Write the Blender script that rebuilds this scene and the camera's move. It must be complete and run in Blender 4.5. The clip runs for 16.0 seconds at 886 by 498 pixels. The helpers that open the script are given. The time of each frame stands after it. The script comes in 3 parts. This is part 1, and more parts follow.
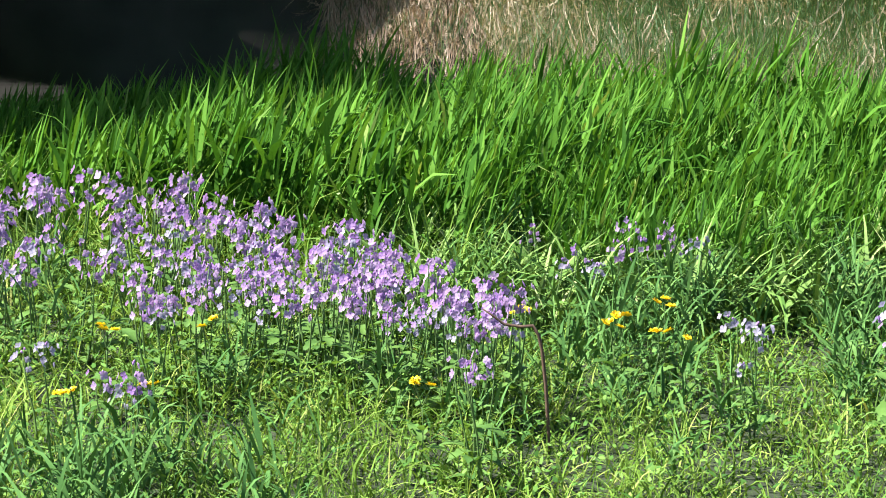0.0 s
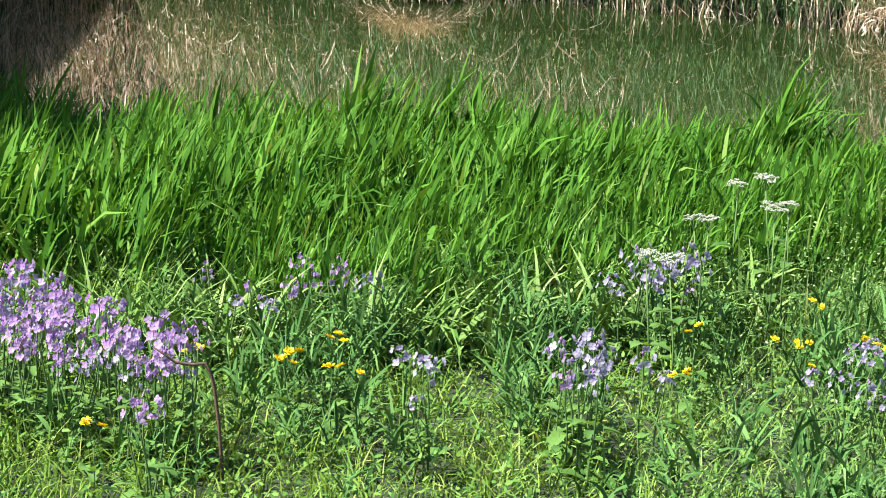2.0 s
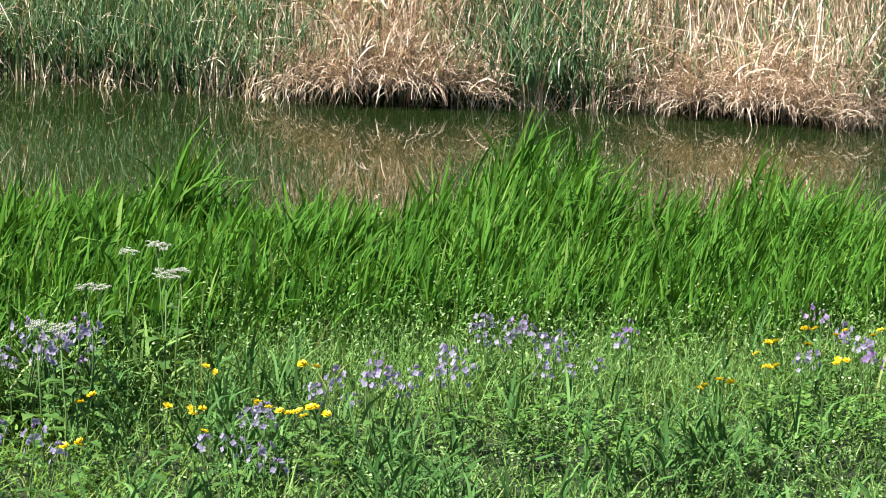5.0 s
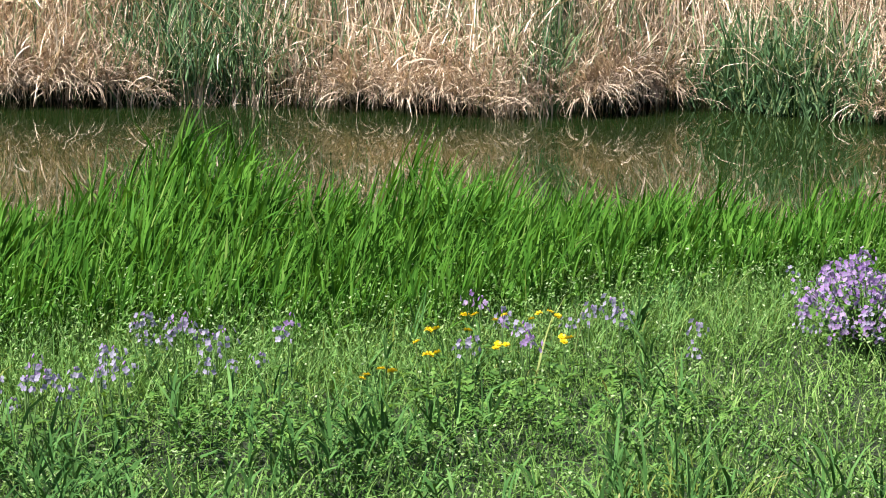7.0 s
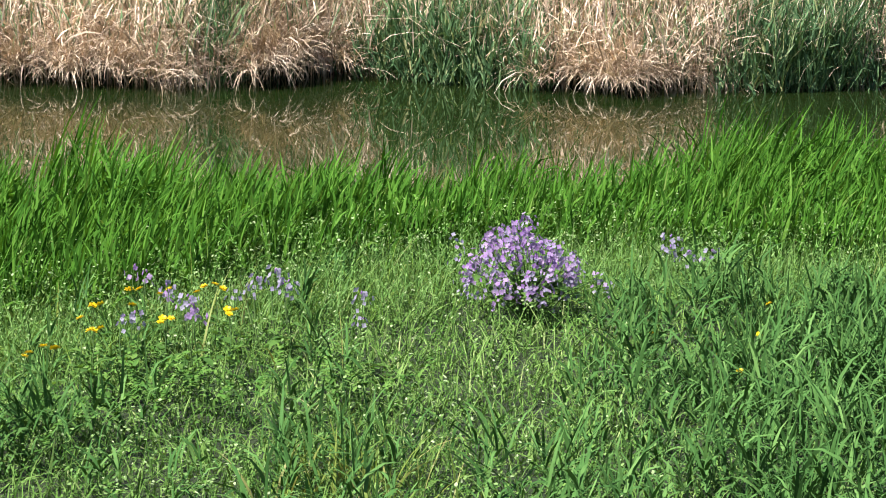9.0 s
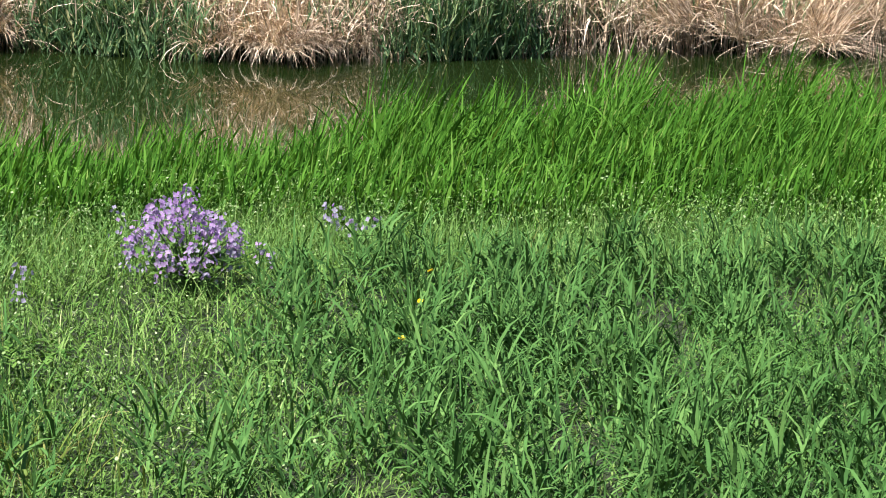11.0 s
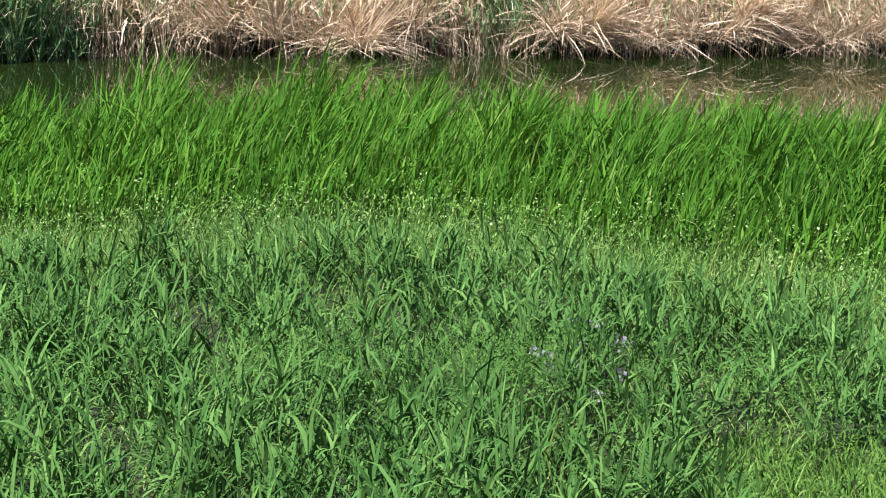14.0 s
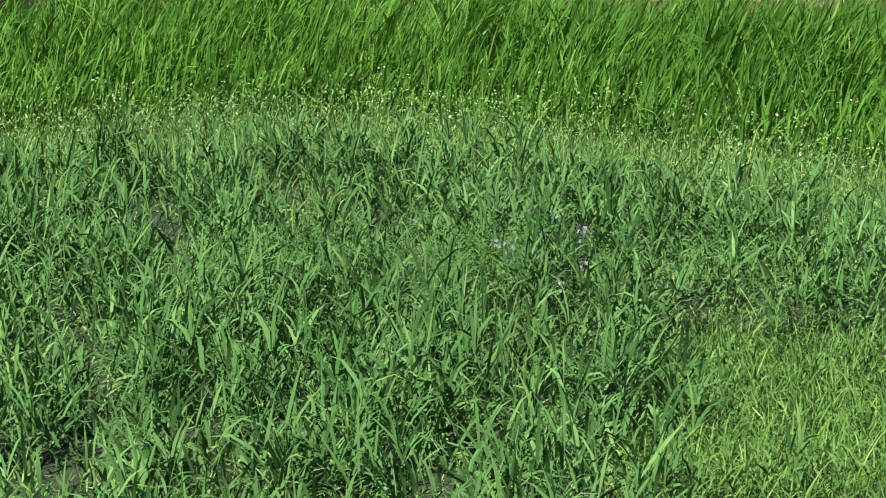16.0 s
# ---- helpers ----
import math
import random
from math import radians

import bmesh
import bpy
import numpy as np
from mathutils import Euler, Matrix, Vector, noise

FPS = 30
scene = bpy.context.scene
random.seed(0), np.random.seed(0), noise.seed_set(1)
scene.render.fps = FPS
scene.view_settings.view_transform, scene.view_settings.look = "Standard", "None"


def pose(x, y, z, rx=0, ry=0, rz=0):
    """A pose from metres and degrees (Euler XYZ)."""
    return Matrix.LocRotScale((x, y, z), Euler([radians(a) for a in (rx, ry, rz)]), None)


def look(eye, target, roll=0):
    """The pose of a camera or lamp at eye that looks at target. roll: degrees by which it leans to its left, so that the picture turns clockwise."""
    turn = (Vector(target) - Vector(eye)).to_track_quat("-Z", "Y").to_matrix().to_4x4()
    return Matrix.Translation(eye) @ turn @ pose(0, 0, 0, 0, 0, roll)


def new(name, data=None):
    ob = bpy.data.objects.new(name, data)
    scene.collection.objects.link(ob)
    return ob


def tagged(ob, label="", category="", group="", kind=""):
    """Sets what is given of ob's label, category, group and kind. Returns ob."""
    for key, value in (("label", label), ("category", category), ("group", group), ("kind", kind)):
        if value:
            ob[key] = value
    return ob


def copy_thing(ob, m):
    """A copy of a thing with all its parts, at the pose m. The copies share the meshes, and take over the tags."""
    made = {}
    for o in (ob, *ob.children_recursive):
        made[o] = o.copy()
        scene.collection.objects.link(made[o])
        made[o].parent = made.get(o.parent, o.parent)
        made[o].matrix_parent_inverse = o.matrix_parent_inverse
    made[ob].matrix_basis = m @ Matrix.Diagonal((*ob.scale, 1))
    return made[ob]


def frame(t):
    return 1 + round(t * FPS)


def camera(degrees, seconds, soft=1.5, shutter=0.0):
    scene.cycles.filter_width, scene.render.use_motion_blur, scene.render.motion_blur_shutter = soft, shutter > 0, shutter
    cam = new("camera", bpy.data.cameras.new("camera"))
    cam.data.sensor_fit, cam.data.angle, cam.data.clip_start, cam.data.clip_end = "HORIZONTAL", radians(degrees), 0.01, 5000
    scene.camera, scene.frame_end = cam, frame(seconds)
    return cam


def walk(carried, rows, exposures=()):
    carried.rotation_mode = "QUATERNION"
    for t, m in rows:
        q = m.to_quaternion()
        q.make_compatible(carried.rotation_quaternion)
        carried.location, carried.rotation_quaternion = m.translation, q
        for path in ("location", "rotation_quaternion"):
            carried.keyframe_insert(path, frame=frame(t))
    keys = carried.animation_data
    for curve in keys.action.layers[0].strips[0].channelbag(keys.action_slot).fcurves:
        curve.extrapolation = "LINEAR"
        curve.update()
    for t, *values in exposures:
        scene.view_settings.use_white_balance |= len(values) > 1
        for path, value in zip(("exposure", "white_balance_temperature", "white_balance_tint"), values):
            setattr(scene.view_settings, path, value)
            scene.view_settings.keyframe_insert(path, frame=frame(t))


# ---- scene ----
# The camera is held at eye height and turned on the spot, at the end of a short arm.
EYE, ARM = 1.85, 0.32
TURNS = [  # seconds, yaw, pitch, roll in degrees
    (0.0, -0.0, -11.74, 1.01), (0.5, -1.35, -11.56, 1.14), (1.0, -3.2, -11.36, 1.07), (1.5, -5.56, -11.14, 1.14),
    (2.0, -7.02, -10.79, 1.44), (2.5, -8.68, -10.37, 1.69), (3.0, -11.35, -9.87, 2.05), (3.5, -12.79, -9.66, 2.31),
    (4.0, -15.78, -9.28, 2.54), (4.5, -18.08, -9.04, 2.33), (7.0, -27.33, -8.82, 1.08), (7.5, -29.21, -8.95, 0.95),
    (8.0, -31.15, -9.06, 0.89), (10.5, -39.82, -9.73, 1.21), (11.0, -41.86, -9.84, 1.22), (11.5, -43.51, -9.98, 1.29),
    (12.0, -45.36, -10.06, 1.46), (12.5, -47.09, -9.81, 1.6), (13.0, -48.84, -9.62, 1.79), (13.5, -50.36, -9.51, 1.71),
    (14.0, -51.92, -9.55, 1.75), (14.5, -53.09, -9.89, 1.67), (15.0, -53.57, -10.78, 1.49), (15.5, -53.18, -11.61, 1.1),
    (16.0, -52.83, -11.88, 0.76)]


def held(yaw, pitch, roll):
    y, p = radians(yaw), radians(pitch)
    eye = Vector((-ARM * math.sin(y), ARM * math.cos(y), EYE))
    way = Vector((-math.sin(y) * math.cos(p), math.cos(y) * math.cos(p), math.sin(p)))
    return look(eye, eye + way, roll)


cam = camera(19.344, 16.0, 1.0)
walk(cam, [(t, held(*angles)) for t, *angles in TURNS], [(0.0, 2.14), (2.0, 2.02), (4.0, 1.74), (7.5, 1.46), (11.0, 1.4), (13.0, 1.38), (16.0, 1.34)])

# ---- light: a high clear sun from behind on the near bank's side, and the sky ----
SUN_FROM, SUN_HIGH = -96.0, 51.0  # degrees clockwise from ahead, degrees up
world = bpy.data.worlds.new("sky")
scene.world = world
world.use_nodes = True
nt = world.node_tree
sky = nt.nodes.new("ShaderNodeTexSky")
sky.sky_type, sky.sun_disc = "NISHITA", False
sky.sun_elevation, sky.sun_rotation = radians(SUN_HIGH), radians(SUN_FROM)
nt.links.new(sky.outputs[0], nt.nodes["Background"].inputs[0])
nt.nodes["Background"].inputs[1].default_value = 0.05
sun = new("sun", bpy.data.lights.new("sun", "SUN"))
sun.data.energy, sun.data.angle, sun.data.color = 5.0, radians(0.53), (1.0, 0.95, 0.87)
sa, se = radians(SUN_FROM), radians(SUN_HIGH)
sun.matrix_world = look((30 * math.sin(sa) * math.cos(se), 30 * math.cos(sa) * math.cos(se), 30 * math.sin(se)), (0, 0, 0))

rng = np.random.default_rng(7)


# ---- materials ----
def nodes_of(name):
    m = bpy.data.materials.new(name)
    m.use_nodes = True
    return m, m.node_tree.nodes, m.node_tree.links, m.node_tree.nodes["Principled BSDF"]


def ramp(nodes, links, fac, stops):
    r = nodes.new("ShaderNodeValToRGB")
    while len(r.color_ramp.elements) < len(stops):
        r.color_ramp.elements.new(0.5)
    for e, (at, col) in zip(r.color_ramp.elements, stops):
        e.position, e.color = at, (*col, 1)
    links.new(fac, r.inputs[0])
    return r.outputs[0]


def noise_of(nodes, links, scale, detail=3.0, coords="Object"):
    tc, n = nodes.new("ShaderNodeTexCoord"), nodes.new("ShaderNodeTexNoise")
    n.inputs["Scale"].default_value, n.inputs["Detail"].default_value = scale, detail
    links.new(tc.outputs[coords], n.inputs["Vector"])
    return n.outputs[0]


def mixed(nodes, links, fac, a, b, how="MIX"):
    m = nodes.new("ShaderNodeMix")
    m.data_type, m.blend_type = "RGBA", how
    for sock, v in ((m.inputs[0], fac), (m.inputs[6], a), (m.inputs[7], b)):
        if isinstance(v, (int, float)):
            sock.default_value = v
        elif isinstance(v, tuple):
            sock.default_value = (*v, 1)
        else:
            links.new(v, sock)
    return m.outputs[2]


def leafy(name, stops, through_light=0.35, rough=0.55, patch=0.6, spec=0.22, each="island", patches=((0.75, 0.8, 0.7), (1.2, 1.15, 1.1)), tint=(1.25, 1.15, 0.55)):
    """Blades and leaves: a colour for each one, patches of growth, gloss, and light let through."""
    m, nodes, links, bsdf = nodes_of(name)
    if each == "island":
        own = nodes.new("ShaderNodeNewGeometry").outputs["Random Per Island"]
    else:
        own = nodes.new("ShaderNodeObjectInfo").outputs["Random"]
    col = ramp(nodes, links, own, stops)
    big = ramp(nodes, links, noise_of(nodes, links, 1.3), ((0.3, patches[0]), (0.7, patches[1])))
    col = mixed(nodes, links, patch, col, big, "MULTIPLY")
    fine = ramp(nodes, links, noise_of(nodes, links, 60.0, 2.0), ((0.3, (0.85, 0.86, 0.8)), (0.75, (1.1, 1.08, 1.05))))
    col = mixed(nodes, links, 0.7, col, fine, "MULTIPLY")
    links.new(col, bsdf.inputs["Base Color"])
    bsdf.inputs["Roughness"].default_value = rough
    bsdf.inputs["Specular IOR Level"].default_value = spec
    if through_light > 0:
        tr, mix = nodes.new("ShaderNodeBsdfTranslucent"), nodes.new("ShaderNodeMixShader")
        warm = mixed(nodes, links, 1.0, col, tint, "MULTIPLY")
        links.new(warm, tr.inputs[0])
        mix.inputs[0].default_value = through_light
        links.new(bsdf.outputs[0], mix.inputs[1])
        links.new(tr.outputs[0], mix.inputs[2])
        links.new(mix.outputs[0], nodes["Material Output"].inputs[0])
    return m


M_TALL = leafy("tall_grass_blade", ((0.0, (0.0259, 0.0843, 0.0104)), (0.3, (0.044, 0.131, 0.0168)), (0.7, (0.0671, 0.173, 0.0229)), (0.95, (0.0971, 0.217, 0.0355)), (1.0, (0.168, 0.241, 0.0728))), 0.28, 0.6, spec=0.05)
M_MAT = leafy("meadow_grass", ((0.0, (0.0375, 0.092, 0.0132)), (0.3, (0.0875, 0.172, 0.0264)), (0.65, (0.144, 0.247, 0.044)), (0.93, (0.2, 0.293, 0.0715)), (1.0, (0.3, 0.322, 0.121))), 0.2, 0.65, spec=0.05)
M_COOL = leafy("cool_meadow_grass", ((0.0, (0.0336, 0.0821, 0.0177)), (0.3, (0.074, 0.158, 0.0356)), (0.65, (0.121, 0.217, 0.0572)), (0.95, (0.166, 0.264, 0.0889)), (1.0, (0.269, 0.316, 0.152))), 0.08, 0.65, spec=0.05)
M_BROAD = leafy("broad_grass_blade", ((0.0, (0.035, 0.0926, 0.0266)), (0.4, (0.0525, 0.13, 0.0375)), (0.8, (0.075, 0.164, 0.0487)), (1.0, (0.112, 0.214, 0.0685))), 0.07, 0.65, spec=0.05)
M_HERB = leafy("herb_leaf", ((0.0, (0.0312, 0.0862, 0.0176)), (0.4, (0.0625, 0.149, 0.0308)), (1.0, (0.125, 0.224, 0.0572))), 0.08, spec=0.05)
M_FERN = leafy("feathery_leaf", ((0.0, (0.0439, 0.127, 0.0243)), (1.0, (0.0978, 0.21, 0.0486))), 0.12)
M_DRY = leafy("dry_reed", ((0.0, (0.197, 0.144, 0.116)), (0.35, (0.467, 0.37, 0.295)), (0.75, (0.701, 0.583, 0.5)), (1.0, (0.812, 0.715, 0.642))), 0.1, 0.65, 0.7, 0.2, patches=((0.8, 0.75, 0.71), (1.2, 1.16, 1.12)))
M_YELLOWING = leafy("yellowing_grass", ((0.0, (0.09, 0.17, 0.03)), (0.6, (0.17, 0.23, 0.05)), (1.0, (0.26, 0.25, 0.11))), 0.25, 0.55)
M_WEED = leafy("weed_leaf", ((0.0, (0.0748, 0.177, 0.0442)), (0.5, (0.129, 0.257, 0.069)), (0.93, (0.178, 0.305, 0.0968)), (1.0, (0.218, 0.31, 0.129))), 0.2, 0.65)
M_REED = leafy("green_reed", ((0.0, (0.0371, 0.0928, 0.0429)), (0.5, (0.0896, 0.175, 0.0857)), (0.85, (0.148, 0.249, 0.123)), (1.0, (0.307, 0.316, 0.171))), 0.22, 0.55)
M_STALK = leafy("seed_stalk", ((0.0, (0.05, 0.12, 0.025)), (1.0, (0.1, 0.19, 0.045))), 0.15, 0.7, spec=0.1)
M_STEM = leafy("stem_green", ((0.0, (0.0558, 0.118, 0.0372)), (1.0, (0.0992, 0.167, 0.0558))), 0.1, each="object")
M_LEAF = leafy("flower_leaf", ((0.0, (0.0616, 0.145, 0.0343)), (1.0, (0.116, 0.225, 0.0548))), 0.35, each="object")
M_VIOLET = leafy("violet_petal", ((0.0, (0.273, 0.152, 0.431)), (0.4, (0.359, 0.242, 0.501)), (1.0, (0.423, 0.326, 0.553))), 0.42, 0.6, 0.2, 0.1, "object", tint=(1.1, 1.05, 1.0))
M_LILAC = leafy("lilac_petal", ((0.0, (0.272, 0.244, 0.394)), (1.0, (0.351, 0.333, 0.461))), 0.4, 0.6, 0.2, 0.1, "object", tint=(1.1, 1.1, 1.15))
M_BUD = leafy("violet_bud", ((0.0, (0.211, 0.106, 0.342)), (1.0, (0.326, 0.196, 0.448))), 0.1, 0.5, 0.2, 0.2, "object")
M_YELLOW = leafy("yellow_petal", ((0.0, (0.592, 0.414, 0.0074)), (1.0, (0.636, 0.503, 0.0148))), 0.12, 0.4, 0.1, 0.3, "object", ((0.9, 0.9, 0.9), (1.0, 1.0, 1.0)))
M_WHITE = leafy("white_floret", ((0.0, (0.29, 0.32, 0.26)), (1.0, (0.4, 0.42, 0.38))), 0.15, 0.7, 0.2, 0.1)
M_PALE = leafy("pale_seed_head", ((0.0, (0.115, 0.218, 0.069)), (0.6, (0.196, 0.31, 0.115)), (1.0, (0.368, 0.448, 0.287))), 0.25, 0.7, 0.2, 0.1)


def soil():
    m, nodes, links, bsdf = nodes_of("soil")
    # green-black tones: the shade deep between the blades is in the soil colour
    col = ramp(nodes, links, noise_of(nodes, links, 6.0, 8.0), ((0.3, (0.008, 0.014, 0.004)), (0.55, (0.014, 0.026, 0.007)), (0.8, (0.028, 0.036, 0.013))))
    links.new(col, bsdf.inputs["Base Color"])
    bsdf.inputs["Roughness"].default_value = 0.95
    bump = nodes.new("ShaderNodeBump")
    bump.inputs["Strength"].default_value, bump.inputs["Distance"].default_value = 0.6, 0.03
    links.new(noise_of(nodes, links, 40.0, 6.0), bump.inputs["Height"])
    links.new(bump.outputs[0], bsdf.inputs["Normal"])
    return m


def water():
    """Still, slightly murky water with small ripples."""
    m, nodes, links, bsdf = nodes_of("water")
    bsdf.inputs["Base Color"].default_value = (0.011, 0.021, 0.005, 1)
    bsdf.inputs["Roughness"].default_value = 0.0
    bsdf.inputs["IOR"].default_value = 1.33
    tc, mp, n = nodes.new("ShaderNodeTexCoord"), nodes.new("ShaderNodeMapping"), nodes.new("ShaderNodeTexNoise")
    links.new(tc.outputs["Object"], mp.inputs[0])
    mp.inputs["Rotation"].default_value = (0, 0, radians(-28))
    mp.inputs["Scale"].default_value = (2.0, 5.0, 1.0)
    links.new(mp.outputs[0], n.inputs["Vector"])
    n.inputs["Scale"].default_value, n.inputs["Detail"].default_value = 2.2, 2.0
    bump = nodes.new("ShaderNodeBump")
    bump.inputs["Strength"].default_value, bump.inputs["Distance"].default_value = 0.3, 0.0005
    links.new(n.outputs[0], bump.inputs["Height"])
    links.new(bump.outputs[0], bsdf.inputs["Normal"])
    return m


def bark():
    m, nodes, links, bsdf = nodes_of("dark_twig")
    links.new(ramp(nodes, links, noise_of(nodes, links, 50.0), ((0.3, (0.035, 0.02, 0.014)), (0.7, (0.1, 0.055, 0.035)))), bsdf.inputs["Base Color"])
    bsdf.inputs["Roughness"].default_value = 0.8
    return m


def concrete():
    m, nodes, links, bsdf = nodes_of("shade_dark_concrete")
    # near-black base colour: the deep shade under the deck is put into it
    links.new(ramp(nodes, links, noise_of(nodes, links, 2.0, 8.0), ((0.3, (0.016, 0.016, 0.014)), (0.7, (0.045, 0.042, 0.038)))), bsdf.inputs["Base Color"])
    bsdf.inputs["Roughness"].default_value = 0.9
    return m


M_SOIL, M_WATER, M_BARK, M_CONCRETE = soil(), water(), bark(), concrete()

# ---- the plan: banks as distances from the pivot by bearing (degrees clockwise from ahead) ----
WATER = -0.25


def bank(table):
    at, far = np.array(table).T

    def distance(az):
        az = np.asarray(az, float)
        d = np.interp(az, at, far)
        over = np.clip(np.maximum(az - at[-1], at[0] - az), 0, 89.5)
        return np.minimum(d / np.cos(np.radians(over)), 700.0)  # beyond the stretch the bank runs on straight
    return distance


meadow_edge = bank([(-9, 9.1), (-4, 8.75), (0, 8.45), (4, 8.6), (9, 8.9), (14, 9.25), (20, 9.6), (27, 9.9), (31, 10.65), (35, 11.3), (45, 11.4), (52, 11.65), (56, 11.15), (62, 10.55)])
near_water = bank([(-9, 11.9), (0, 11.6), (10, 11.7), (20, 12.1), (34, 12.4), (38, 13.0), (42, 13.7), (52, 14.0), (62, 14.2)])
far_water = bank([(-9, 24.2), (3, 23.2), (8, 22.8), (12, 21.9), (16, 21.0), (26, 21.0), (29, 20.5), (32.5, 21.8), (38, 20.6), (42, 21.4), (47, 22.4), (55, 23.1), (61, 24.5)])


def hills(x, y, size, seed):
    """Smooth noise in 0..1 over the plan."""
    r = np.random.default_rng(seed)
    total = np.zeros_like(np.asarray(x, float))
    for k in range(7):
        a, f, p = r.uniform(0, 2 * np.pi), r.uniform(0.6, 1.7) * 2 * np.pi / size, r.uniform(0, 2 * np.pi)
        total += np.sin((x * np.cos(a) + y * np.sin(a)) * f + p)
    return np.clip(0.5 + total / 5.5, 0, 1)


def ground_z(x, y):
    d, az = np.hypot(x, y), np.degrees(np.arctan2(x, y))
    b, e, f = meadow_edge(az), near_water(az), far_water(az)
    z = 0.05 * (hills(x, y, 2.2, 3) - 0.5) * np.clip(1.4 - d / 60, 0, 1)
    slope = np.interp((d - b) / (e - b + 1e-6), [-0.3, 0, 1], [0, -0.03, 1])
    z = z - np.clip(slope, 0, 1) * 0.3
    z = z - np.clip((d - e) / 1.2, 0, 1) * 0.6
    return z + np.clip((d - f + 0.2) / 1.2, 0, 1) * 0.8 + np.clip((d - f - 0.6) / 7, 0, 1) * 2.6


def place(az, d):
    a = np.radians(az)
    return np.asarray(d) * np.sin(a), np.asarray(d) * np.cos(a)


def mesh_of(name, verts, faces, material, smooth=True):
    me = bpy.data.meshes.new(name)
    me.from_pydata(verts, [], faces)
    me.polygons.foreach_set("use_smooth", np.full(len(me.polygons), smooth))
    me.materials.append(material)
    me.update()
    return me


def sheet(name, azs, rows_of, z_of, material, closed=False):
    """A sheet in rings round the pivot: rows_of(azs) gives the distances of each ring."""
    rings = rows_of(azs)
    n, m = len(azs), len(rings)
    x, y = zip(*(place(azs, r) for r in rings))
    x, y = np.array(x), np.array(y)
    v = np.stack([x, y, z_of(x, y)], -1).reshape(-1, 3)
    cols = range(n if closed else n - 1)
    faces = [(i * n + j, i * n + (j + 1) % n, (i + 1) * n + (j + 1) % n, (i + 1) * n + j) for i in range(m - 1) for j in cols]
    faces = [f[::-1] for f in faces]
    return new(name, mesh_of(name, v.tolist(), faces, material))


def ground_rings(azs):
    b, e, f = meadow_edge(azs), near_water(azs), far_water(azs)
    rings = [np.full_like(b, 0.01)] + [np.minimum(b, 60) * k for k in np.linspace(0.02, 0.99, 40)] + [b]
    rings += [b + (e - b) * k for k in np.linspace(0.1, 1, 10)]
    rings += [e + (f - e) * k for k in (0.05, 0.1, 0.14, 0.5, 0.9, 0.94, 0.97, 1.0)]
    rings += [f + k for k in (0.2, 0.4, 0.8, 1.5, 3, 5, 7, 15, 60, 300, 1500)]
    return rings


ring_az = np.concatenate([np.linspace(-98, -12, 44), np.linspace(-11, 66, 155), np.linspace(68, 150, 42), np.linspace(154, 258, 27)])
tagged(sheet("ground", ring_az, ground_rings, ground_z, M_SOIL, True), "soil under the grass of a riverside meadow, darkened for the shade between blades", "ground", kind="structure")
tagged(sheet("water", np.linspace(-97, 149, 300), lambda a: [near_water(a) - 0.5, (near_water(a) + far_water(a)) / 2, far_water(a) + 0.9],
             lambda x, y: np.full_like(x, WATER), M_WATER), "still murky grey-green river water with small ripples", "water", kind="structure")


# ---- blades ----
def blades(name, x, y, z, length, width, heading, lean, bend, material, segments=4, twist=0.3, taper=0.75, belly=0.35, roll=0.0):
    """Many tapered blades in one mesh: each rises from its foot, leans to its heading and bends over."""
    n = len(x)
    s = np.linspace(0, 1, segments + 1)
    ang = lean[:, None] + bend[:, None] * s[None, :] ** 1.3
    step = length[:, None] / segments
    mid = (ang[:, 1:] + ang[:, :-1]) / 2
    out = np.concatenate([np.zeros((n, 1)), np.cumsum(np.sin(mid) * step, 1)], 1)
    up = np.concatenate([np.zeros((n, 1)), np.cumsum(np.cos(mid) * step, 1)], 1)
    hx, hy = np.sin(heading)[:, None], np.cos(heading)[:, None]
    px, py, pz = x[:, None] + out * hx, y[:, None] + out * hy, z[:, None] + up
    wide = (1 - np.clip(s - belly, 0, 1) / (1 - belly)) ** taper * (0.7 + 0.3 * np.clip(s / belly, 0, 1))
    wide[-1] = 0.02
    half = width[:, None] * wide[None, :] / 2
    turn = (heading + np.pi / 2 + roll + rng.normal(0, twist, n))[:, None] + rng.normal(0, twist, n)[:, None] * s[None, :] * 1.5
    sx, sy = np.sin(turn) * half, np.cos(turn) * half
    sz = rng.normal(0, 0.25, n)[:, None] * half
    left = np.stack([px - sx, py - sy, pz - sz], -1)
    right = np.stack([px + sx, py + sy, pz + sz], -1)
    v = np.stack([left, right], 2).reshape(-1, 3)
    k = 2 * (segments + 1)
    quad = np.array([[2 * i, 2 * i + 1, 2 * i + 3, 2 * i + 2] for i in range(segments)])
    f = (np.arange(n)[:, None, None] * k + quad[None]).reshape(-1, 4)
    me = bpy.data.meshes.new(name)
    me.vertices.add(len(v))
    me.vertices.foreach_set("co", v.astype(np.float32).ravel())
    me.loops.add(f.size)
    me.loops.foreach_set("vertex_index", f.astype(np.int32).ravel())
    me.polygons.add(len(f))
    me.polygons.foreach_set("loop_start", (np.arange(len(f)) * 4).astype(np.int32))
    me.polygons.foreach_set("loop_total", np.full(len(f), 4, np.int32))
    me.polygons.foreach_set("use_smooth", np.ones(len(f), bool))
    me.materials.append(material)
    me.update(calc_edges=True)
    return new(name, me)


